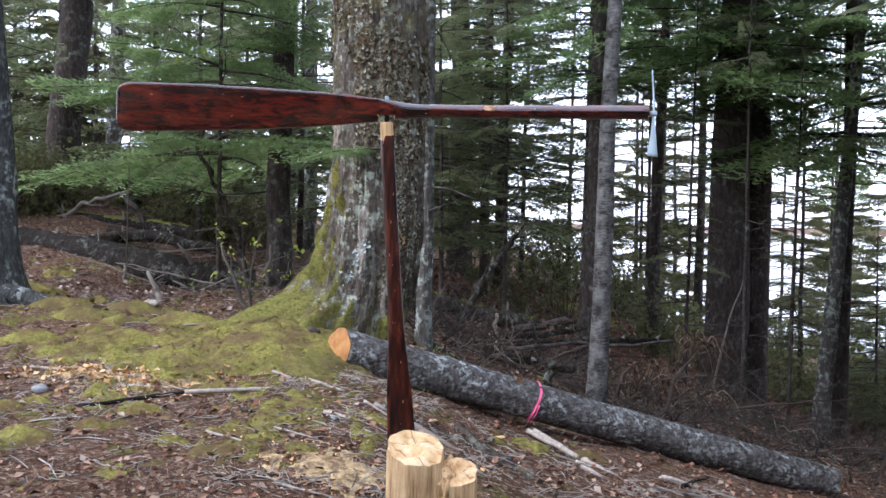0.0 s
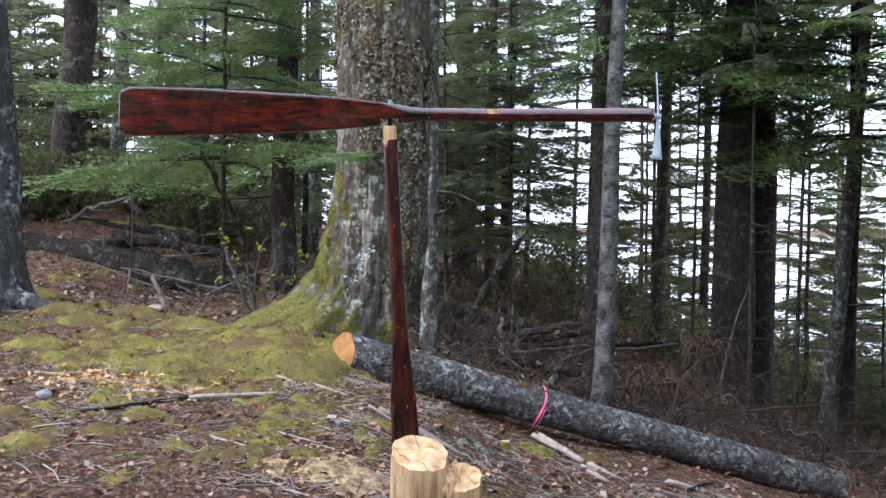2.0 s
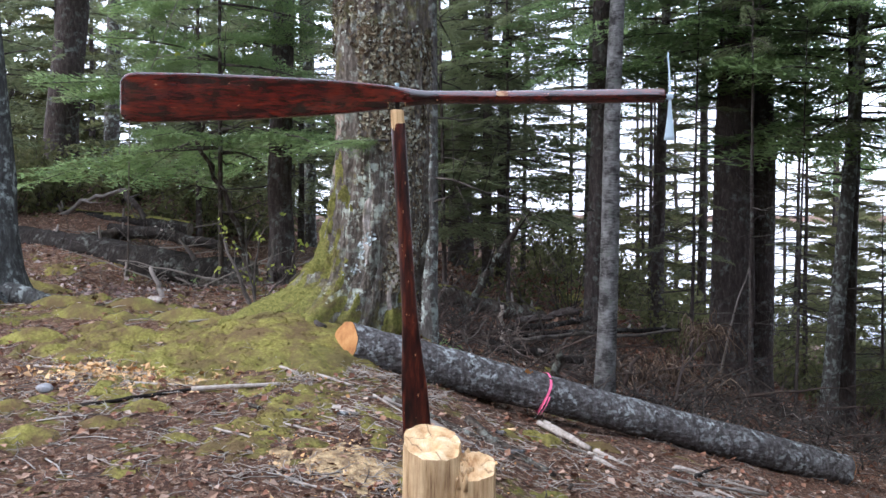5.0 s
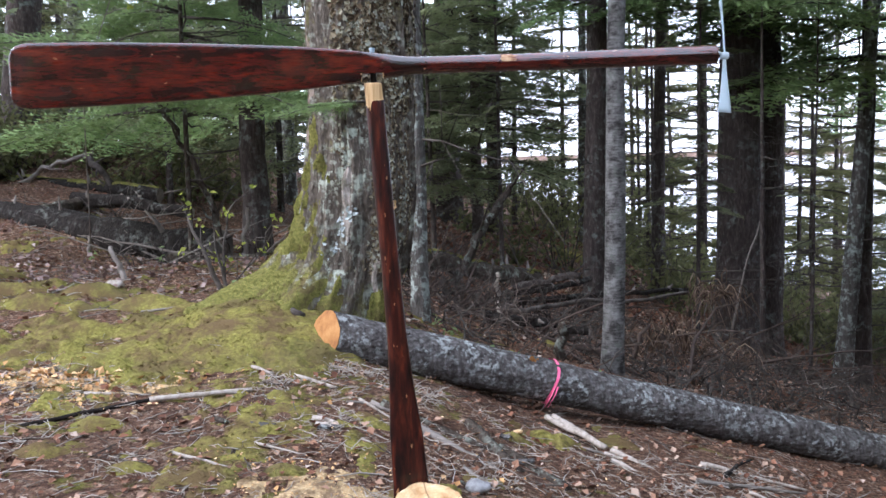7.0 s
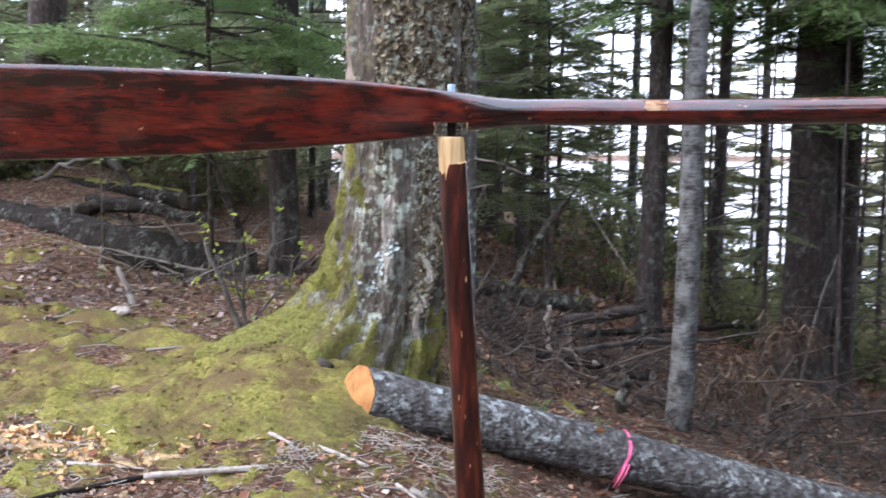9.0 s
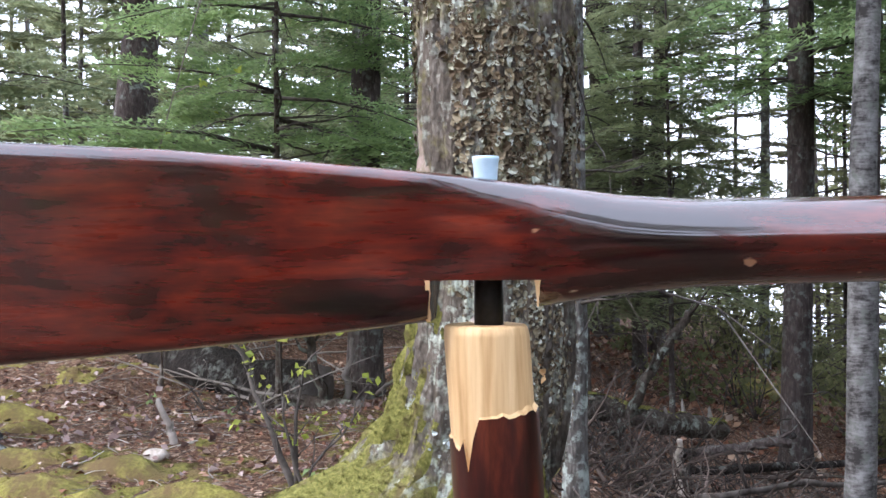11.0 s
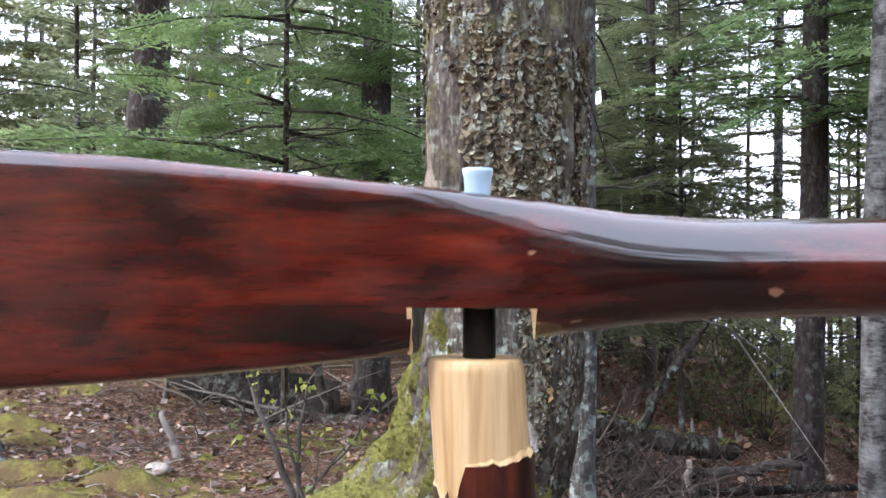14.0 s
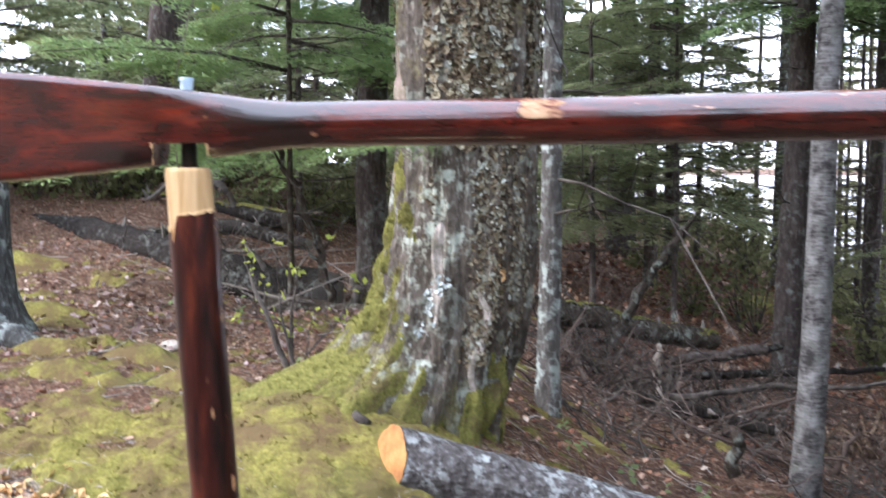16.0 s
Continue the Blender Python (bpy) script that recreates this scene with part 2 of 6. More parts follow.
# varnished oar: red-brown stain in dark blotches along the grain, worn pale at the edges
k = Mat("red-brown varnish", 0.3, 0.15)
grain = k.math('ADD', k.math('MULTIPLY', k.noise(k.scaled(k.obj, (4.0, 13, 13)), 2.6, 7, 0.58, 0.5), 0.7), k.math('MULTIPLY', k.noise(k.scaled(k.obj, (9, 70, 70)), 2.5, 5, 0.65, 0.3), 0.3))
fine = k.noise(k.scaled(k.obj, (6, 60, 60)), 4, 4, 0.6)
c = k.ramp(grain, [(0.40, (0.008, 0.003, 0.003)), (0.47, (0.032, 0.005, 0.004)), (0.55, (0.082, 0.009, 0.005)), (0.70, (0.20, 0.024, 0.008))])
c = k.mix(k.ramp(fine, [(0.45, 0.0), (0.75, 0.4)]), c, (0.02, 0.008, 0.006))
nicks = k.noise(k.scaled(k.obj, (14, 30, 30)), 2.6, 3, 0.5)
c = k.mix(k.ramp(nicks, [(0.725, 0.0), (0.75, 0.7)]), c, (0.45, 0.24, 0.13))
k.b.inputs["Coat Weight"].default_value, k.b.inputs["Coat Roughness"].default_value, k.b.inputs["Coat IOR"].default_value = 1.0, 0.07, 1.75
VARNISH = k.color(c).rough(k.ramp(fine, [(0.3, 0.22), (0.7, 0.38)])).bump(grain, 0.035, 0.003).m

k = Mat("dark post varnish", 0.35, 0.2)
grain = k.noise(k.scaled(k.obj, (18, 18, 3.0)), 3.0, 6, 0.6, 0.3)
c = k.ramp(grain, [(0.35, (0.008, 0.004, 0.004)), (0.52, (0.04, 0.009, 0.006)), (0.74, (0.15, 0.032, 0.013))])
nicks = k.noise(k.scaled(k.obj, (26, 26, 9)), 3.0, 3, 0.5)
c = k.mix(k.ramp(nicks, [(0.685, 0.0), (0.715, 0.85)]), c, (0.50, 0.27, 0.13))
k.b.inputs["Coat Weight"].default_value, k.b.inputs["Coat Roughness"].default_value = 0.6, 0.1
VARNISH_POST = k.color(c).rough(k.ramp(grain, [(0.3, 0.28), (0.7, 0.42)])).m

k = Mat("bare sanded wood", 0.6, 0.3)
n = k.noise(k.scaled(k.obj, (1, 1, 0.05)), 150, 4, 0.6)
BARE = k.color(k.ramp(n, [(0.32, (0.40, 0.235, 0.095)), (0.5, (0.57, 0.37, 0.17)), (0.72, (0.72, 0.51, 0.27))])).bump(n, 0.35, 0.003).m

k = Mat("black steel bolt", 0.45, 0.5, 0.6)
BLACK = k.color(k.ramp(k.noise(k.obj, 200, 3), [(0.3, 0.006), (0.7, 0.02)])).m
k = Mat("pale blue plastic", 0.35, 0.5)
k.b.inputs["Transmission Weight"].default_value = 0.15
BLUE = k.color(k.ramp(k.noise(k.obj, 90, 3), [(0.3, (0.42, 0.58, 0.68)), (0.7, (0.58, 0.72, 0.80))])).m
k = Mat("milky plastic blade", 0.4, 0.5)
tr = k.n.new("ShaderNodeBsdfTranslucent")
tr.inputs[0].default_value = (0.7, 0.82, 0.86, 1)
mx = k.n.new("ShaderNodeMixShader")
mx.inputs[0].default_value = 0.45
k.color(k.ramp(k.noise(k.obj, 30, 3), [(0.3, (0.62, 0.74, 0.79)), (0.7, (0.78, 0.87, 0.90))]))
k.l.new(k.b.outputs[0], mx.inputs[1])
k.l.new(tr.outputs[0], mx.inputs[2])
k.l.new(mx.outputs[0], k.n["Material Output"].inputs[0])
PLASTIC = k.m
k = Mat("pink flagging tape", 0.5, 0.4)
PINK = k.color(k.ramp(k.noise(k.obj, 40, 3), [(0.3, (0.75, 0.10, 0.24)), (0.7, (0.95, 0.22, 0.38))])).m

k = Mat("lichen frond", 0.95, 0.05)
LICHEN = k.color(k.ramp(k.island(), [(0.0, (0.045, 0.033, 0.022)), (0.3, (0.13, 0.098, 0.062)), (0.6, (0.235, 0.20, 0.13)), (0.85, (0.31, 0.305, 0.225)), (1.0, (0.43, 0.46, 0.40))])).bump(k.noise(k.pos, 120, 3), 0.6, 0.004).m

k = Mat("sawdust", 0.95, 0.1)
sd_n = k.noise(k.pos, 120, 5, 0.7)
c = k.ramp(sd_n, [(0.3, (0.30, 0.19, 0.09)), (0.5, (0.52, 0.38, 0.20)), (0.75, (0.70, 0.56, 0.34))])
c = k.mix(k.ramp(k.noise(k.pos, 14, 5, 0.7), [(0.42, 0.0), (0.58, 0.9)]), c, (0.15, 0.10, 0.06))
SAWDUST = k.color(c).bump(sd_n, 0.8, 0.008).m
k = Mat("pale weathered stick", 0.85, 0.2)
n = k.noise(k.obj, 30, 5, 0.7)
PALE_WOOD = k.color(k.ramp(n, [(0.3, (0.17, 0.14, 0.11)), (0.5, (0.33, 0.29, 0.245)), (0.75, (0.48, 0.44, 0.39))])).bump(n, 0.4, 0.004).m
k = Mat("rubbed varnish", 0.6, 0.3)
n = k.noise(k.scaled(k.obj, (20, 40, 40)), 3, 4, 0.6)
RUBBED = k.color(k.ramp(n, [(0.40, (0.10, 0.02, 0.012)), (0.52, (0.40, 0.23, 0.12)), (0.7, (0.58, 0.40, 0.24))])).m
k = Mat("weathered scar wood", 0.85, 0.2)
n = k.noise(k.scaled(k.pos, (1, 1, 0.12)), 70, 5, 0.7)
SCAR = k.color(k.mix(k.ramp(k.noise(k.pos, 16, 4, 0.7), [(0.45, 0.0), (0.62, 0.8)]), k.ramp(n, [(0.3, (0.16, 0.13, 0.11)), (0.5, (0.36, 0.32, 0.28)), (0.72, (0.55, 0.51, 0.46))]), (0.12, 0.11, 0.075))).bump(n, 0.7, 0.008).m
k = Mat("pinkish bare wood", 0.85, 0.2)
n = k.noise(k.scaled(k.pos, (1, 1, 0.12)), 60, 5, 0.7)
SCAR_PINK = k.color(k.mix(k.ramp(k.noise(k.pos, 12, 4, 0.7), [(0.45, 0.0), (0.6, 0.7)]), k.ramp(n, [(0.3, (0.12, 0.09, 0.075)), (0.5, (0.27, 0.21, 0.175)), (0.72, (0.42, 0.36, 0.31))]), (0.16, 0.14, 0.09))).bump(n, 0.7, 0.008).m
k = Mat("tree moss", 0.95, 0.08)
n = k.noise(k.pos, 60, 5, 0.75)
tm = k.ramp(n, [(0.28, (0.07, 0.072, 0.02)), (0.5, (0.17, 0.165, 0.045)), (0.75, (0.31, 0.295, 0.095))])
tm = k.mix(k.ramp(k.noise(k.pos, 9, 4, 0.7), [(0.5, 0.0), (0.66, 0.75)]), tm, (0.115, 0.085, 0.045))
TREE_MOSS = k.color(tm).bump(n, 1.0, 0.014).m
k = Mat("dead fern", 0.9, 0.1)
FERN = k.color(k.ramp(k.island(), [(0.0, (0.05, 0.033, 0.022)), (0.5, (0.13, 0.09, 0.062)), (1.0, (0.33, 0.25, 0.18))])).m
k = Mat("pink-grey leaves", 0.85, 0.15)
PALE_LEAF = k.color(k.ramp(k.island(), [(0.0, (0.10, 0.060, 0.050)), (0.5, (0.21, 0.145, 0.128)), (1.0, (0.40, 0.33, 0.31))])).m
k = Mat("pale crust lichen", 0.9, 0.1)
PALE_LICHEN = k.color(k.ramp(k.island(), [(0.0, (0.25, 0.29, 0.27)), (1.0, (0.55, 0.61, 0.61))])).m
k = Mat("lake water", 0.08, 0.5)
WATER = k.color((0.02, 0.03, 0.035)).bump(k.noise(k.pos, 1.5, 3), 0.15, 0.05).m
k = Mat("grey stone", 0.9, 0.25)
STONE = k.color(k.ramp(k.noise(k.obj, 18, 5, 0.7), [(0.3, (0.12, 0.12, 0.12)), (0.6, (0.30, 0.30, 0.30)), (0.8, (0.48, 0.48, 0.46))])).bump(k.noise(k.obj, 30, 5), 0.6, 0.01).m


# ---------------------------------------------------------------- geometry helpers
rng = np.random.default_rng(7)


def vnoise(x, y, seed=0):
    """Smooth value noise on a unit lattice, -1 to 1."""
    x, y = np.asarray(x, float), np.asarray(y, float)
    xi, yi = np.floor(x).astype(np.int64), np.floor(y).astype(np.int64)
    fx, fy = x - xi, y - yi
    fx, fy = fx * fx * (3 - 2 * fx), fy * fy * (3 - 2 * fy)

    def hsh(a, b):
        n = (a * 374761393 + b * 668265263 + seed * 982451653) & 0x7FFFFFFF
        n = ((n ^ (n >> 13)) * 1274126177) & 0x7FFFFFFF
        n = n ^ (n >> 16)
        return (n & 0xFFFF) / 32767.5 - 1

    a, b, c, d = hsh(xi, yi), hsh(xi + 1, yi), hsh(xi, yi + 1), hsh(xi + 1, yi + 1)
    return (a * (1 - fx) + b * fx) * (1 - fy) + (c * (1 - fx) + d * fx) * fy


def softplus(v, w):
    return w * np.logaddexp(0, np.asarray(v, float) / w)


def smooth01(v):
    v = np.clip(v, 0, 1)
    return v * v * (3 - 2 * v)


LAKE = -7.0


def height(x, y, rough=True):
    """The lie of the land: a bank on the left, a slope down to the right, the lake beyond, a far shore."""
    x, y = np.asarray(x, float), np.asarray(y, float)
    zl = 0.50 - 0.14 * softplus(7.2 - np.maximum(y, -6), 0.35) + 0.10 * np.exp(-((x + 1.0) ** 2 / 0.25 + (y - 6.45) ** 2 / 0.2)) + 0.012 * np.clip(-x - 2.5, 0, 9)
    zr = 0.06 - 0.25 * np.clip(x, -0.4, 6) - 0.12 * softplus(5.6 - np.maximum(y, -6), 0.3) - 0.03 * np.clip(y - 8.5, 0, 8) * smooth01((x - 2.2) / 1.5)
    zl = zl + 1.0 * smooth01((y - 10.3) / 4.5) * smooth01((-x - 1.2) / 3.2)
    zr = zr + 0.075 * np.clip(y - 11.5, 0, 13) * smooth01((5.5 - x) / 3.5)
    zl = zl + 0.30 * smooth01((y - 8.8) / 1.8) * smooth01((-x - 2.2) / 1.5) * (1 - smooth01((y - 11.5) / 3))
    zl = zl - 0.12 * np.exp(-((x + 2.2) ** 2 / 0.35 + (y - 9.25) ** 2 / 0.06))
    zr = zr - 0.28 * np.exp(-((x - 0.3) ** 2 / 0.30 + (y - 9.85) ** 2 / 0.14))
    s = smooth01((0.45 - x) / 1.5)
    z = zl * s + zr * (1 - s)
    z = z + 0.22 * np.exp(-((x - 2.0) ** 2 / 1.6 + (y - 14.5) ** 2 / 5))
    r = np.hypot(x, y)
    z = z - 0.26 * softplus(y - 28 + 0.45 * np.clip(x - 3, 0, 9), 2.0) * (y < 300)
    z = np.where(y < 300, np.maximum(z, LAKE - 3.0), z)
    z = np.where(y >= 300, LAKE - 3 + 12 * smooth01((r - 1500) / 300), z)
    # unseen hill behind the walker, added to keep low sky off the varnish
    z = z + np.where(y < 0, np.minimum(0.55 * softplus(-y - 5.5, 0.8), 12), 0)
    if rough:
        fade = np.clip((60 - r) / 40, 0, 1)
        z = z + fade * (0.035 * vnoise(x * 1.3, y * 1.3, 1) + 0.018 * vnoise(x * 4, y * 4, 2) + 0.008 * vnoise(x * 11, y * 11, 3) + 0.004 * vnoise(x * 27, y * 27, 4))
    return z


def hz(x, y):
    return float(height(np.array([x]), np.array([y]))[0])


class Geo:
    """Collects vertices and faces of one mesh."""

    def __init__(self):
        self.v, self.f, self.mi, self.n = [], [], [], 0

    def add(self, v, f, mi=0):
        v = np.asarray(v, float).reshape(-1, 3)
        self.v.append(v)
        for q in ([f] if isinstance(f, np.ndarray) else [np.array([a for a in f if len(a) == m], int) for m in sorted({len(a) for a in f})]):
            self.f.append(q + self.n)
            self.mi.append(np.full(len(q), mi))
        self.n += len(v)
        return self

    def tube(self, pts, radii, sides=6, mi=0, cap=True, wobble=0.0, squash=1.0):
        p = np.asarray(pts, float)
        r = np.broadcast_to(np.asarray(radii, float), (len(p),))
        t = np.gradient(p, axis=0)
        t /= np.linalg.norm(t, axis=1)[:, None] + 1e-12
        ref = np.array([0, 0, 1.0]) if abs(t[0][2]) < 0.9 else np.array([1.0, 0, 0])
        u = np.cross(t, ref)
        u /= np.linalg.norm(u, axis=1)[:, None] + 1e-12
        w = np.cross(t, u)
        a = np.arange(sides) * 2 * np.pi / sides
        rr = r[:, None] * (1 + wobble * rng.uniform(-1, 1, (len(p), sides)))
        v = p[:, None] + (u[:, None] * np.cos(a)[None, :, None] + squash * w[:, None] * np.sin(a)[None, :, None]) * rr[:, :, None]
        k, m = len(p), sides
        i = np.arange(k - 1)[:, None] * m
        j = np.arange(m)[None, :]
        q = np.stack([i + j, i + (j + 1) % m, i + m + (j + 1) % m, i + m + j], -1).reshape(-1, 4)
        base = self.n
        self.add(v.reshape(-1, 3), q, mi)
        if cap and m <= 64:
            for ring, flip in ((0, True), (k - 1, False)):
                ids = base + ring * m + np.arange(m)
                self.f.append((ids[::-1] if flip else ids)[None, :])
                self.mi.append(np.full(1, mi))
        return self

    def mesh(self, name, mats, smooth=True, origin=(0, 0, 0)):
        me = bpy.data.meshes.new(name)
        v = np.concatenate(self.v) - np.asarray(origin, float)
        me.vertices.add(len(v))
        me.vertices.foreach_set("co", v.astype(np.float32).ravel())
        sizes = np.concatenate([np.full(len(q), q.shape[1]) for q in self.f])
        loops = np.concatenate([q.ravel() for q in self.f])
        starts = np.concatenate([[0], np.cumsum(sizes)[:-1]])
        me.loops.add(len(loops))
        me.loops.foreach_set("vertex_index", loops.astype(np.int32))
        me.polygons.add(len(sizes))
        me.polygons.foreach_set("loop_start", starts.astype(np.int32))
        me.polygons.foreach_set("loop_total", sizes.astype(np.int32))
        for m in (mats if isinstance(mats, (list, tuple)) else [mats]):
            me.materials.append(m)
        me.polygons.foreach_set("material_index", np.concatenate(self.mi).astype(np.int32))
        me.polygons.foreach_set("use_smooth", np.full(len(sizes), smooth))
        me.update(calc_edges=True)
        me.validate()
        return me


def root_of(ob):
    while ob.parent:
        ob = ob.parent
    return ob


def thing(name, at, label, category, group="", kind=""):
    ob = new(name)
    ob.empty_display_size = 0.1
    ob.location = at
    return tagged(ob, label, category, group, kind)


def part(name, geo, mat, parent, label="", smooth=True, kind=""):
    """One mesh under a thing or a part; geo in world metres."""
    ob = new(name, geo.mesh(name, mat, smooth, root_of(parent).location))
    ob.parent = parent
    return tagged(ob, label, kind=kind)


def solo(name, geo, mat, at, label, category, group="", kind="", smooth=True):
    """A thing that is one mesh."""
    ob = new(name, geo.mesh(name, mat, smooth, at))
    ob.location = at
    return tagged(ob, label, category, group, kind)


def wander(start, way, length, n=6, bend=0.15, drop=0.0):
    """A crooked line from start along way."""
    way = np.asarray(way, float) / np.linalg.norm(way)
    s = np.linspace(0, 1, n)
    p = np.asarray(start, float) + way * (s * length)[:, None]
    off = np.cumsum(rng.normal(0, 1, (n, 3)), axis=0) * bend * length / n
    off -= off[0]
    p = p + off
    p[:, 2] -= drop * length * s ** 2
    return p


# ---------------------------------------------------------------- ground, lake
def axis(lo, hi, fine_lo, fine_hi, step, grow):
    a = list(np.arange(fine_lo, fine_hi + 1e-6, step))
    d = step
    while a[-1] < hi:
        d *= grow
        a.append(a[-1] + d)
    d = step
    while a[0] > lo:
        d *= grow
        a.insert(0, a[0] - d)
    return np.array(a)


gx, gy = axis(-2200, 2200, -4.5, 4.5, 0.06, 1.08), axis(-900, 2600, 3.2, 11.0, 0.06, 1.08)
X, Y = np.meshgrid(gx, gy)
g = Geo()
nx, ny = len(gx), len(gy)
i, j = np.arange(ny - 1)[:, None] * nx, np.arange(nx - 1)[None, :]
g.add(np.stack([X, Y, height(X, Y)], -1).reshape(-1, 3), np.stack([i + j, i + j + 1, i + nx + j + 1, i + nx + j], -1).reshape(-1, 4))
solo("ground", g, FLOOR, (0, 0, 0), "forest floor of rotting leaves, needles and moss", "ground", kind="structure")
g = Geo()
g.add([(-2200, 30, LAKE), (2200, 30, LAKE), (2200, 1900, LAKE), (-2200, 1900, LAKE)], np.array([[0, 1, 2, 3]]))
solo("water", g, WATER, (0, 0, LAKE), "pale lake water behind the trees", "lake", kind="structure")


# ---------------------------------------------------------------- conifers
def bough_template(seed, twigs=22, step=0.03, size=0.034, droop=0.22, fluff=1.0):
    """A flat conifer bough, one metre long along x: side twigs set with needles. Vertices and triangles, and the wood's lines."""
    r = np.random.default_rng(seed)
    starts, ends = [], []
    for k in range(twigs):
        s = 0.12 + 0.86 * (k + r.uniform(-0.3, 0.3)) / twigs
        for side in (-1, 1):
            if r.random() < 0.12:
                continue
            ln = (0.46 * (1 - s) ** 0.8 + 0.09) * r.uniform(0.7, 1.15) * fluff
            a = np.radians(r.uniform(42, 62))
            p = np.array([s, 0, -droop * s * s])
            d = np.array([np.cos(a), side * np.sin(a), -0.18 + r.uniform(-0.2, 0.12)])
            starts.append(p), ends.append(p + d * ln)
            if ln > 0.18:
                for q in (0.35, 0.55, 0.75):
                    for sd in (-1, 1):
                        b = a * side + sd * np.radians(r.uniform(35, 55))
                        st = p + d * ln * q
                        l2 = ln * (1 - q) * r.uniform(0.5, 0.9) + 0.03
                        starts.append(st), ends.append(st + np.array([np.cos(b), np.sin(b), -0.2 + r.uniform(-0.15, 0.1)]) * l2)
    starts.append(np.array([0.75, 0, -droop * 0.56])), ends.append(np.array([1.04, 0, -droop * 1.06]))
    starts, ends = np.array(starts), np.array(ends)
    tri = []
    for a, b in zip(starts, ends):
        ln = np.linalg.norm(b - a)
        d = (b - a) / ln
        sd = np.cross(d, (0, 0, 1.0))
        sd /= np.linalg.norm(sd)
        m = max(2, int(ln / step))
        for q in np.linspace(0.05, 1, m):
            c = a + (b - a) * q
            for side in (-1, 1):
                tip = c + (sd * side * r.uniform(0.6, 1.0) + d * r.uniform(0.5, 0.9) + np.array([0, 0, r.uniform(-0.25, 0.45)])) * size
                w = d * size * 0.26
                tri.append((c - w, c + w, tip))
    return np.array(tri)


FINE = [bough_template(s, 18, 0.030, 0.034) for s in range(5)]
MID = [bough_template(20 + s, 12, 0.052, 0.054) for s in range(5)]
SPARSE = [bough_template(60 + s, 6, 0.13, 0.15) for s in range(4)]
COARSE = [bough_template(40 + s, 10, 0.085, 0.09) for s in range(4)]


def rot_z(a):
    c, s = math.cos(a), math.sin(a)
    return np.array([[c, -s, 0], [s, c, 0], [0, 0, 1.0]])


def rot_y(a):
    c, s = math.cos(a), math.sin(a)
    return np.array([[c, 0, s], [0, 1.0, 0], [-s, 0, c]])


def rot_x(a):
    c, s = math.cos(a), math.sin(a)
    return np.array([[1.0, 0, 0], [0, c, -s], [0, s, c]])


def bough_at(geo, wood, templates, p, heading, length, pitch, r, narrow=1.0):
    """Hangs a bough at p: heading in radians round z, pitch up from level."""
    t = templates[r.integers(len(templates))]
    m = rot_z(heading) @ rot_y(-pitch) @ rot_x(r.uniform(-0.35, 0.35))
    v = (t.reshape(-1, 3) * length * np.array([1, narrow * r.uniform(0.8, 1.1), 1])) @ m.T + p
    geo.add(v, np.arange(len(v)).reshape(-1, 3))
    s = np.linspace(0, 1, 4)
    line = np.stack([s, 0 * s, -0.22 * s * s], -1) * length @ m.T + p
    wood.tube(line, np.linspace(0.004 + 0.008 * length, 0.002, 4), 4)


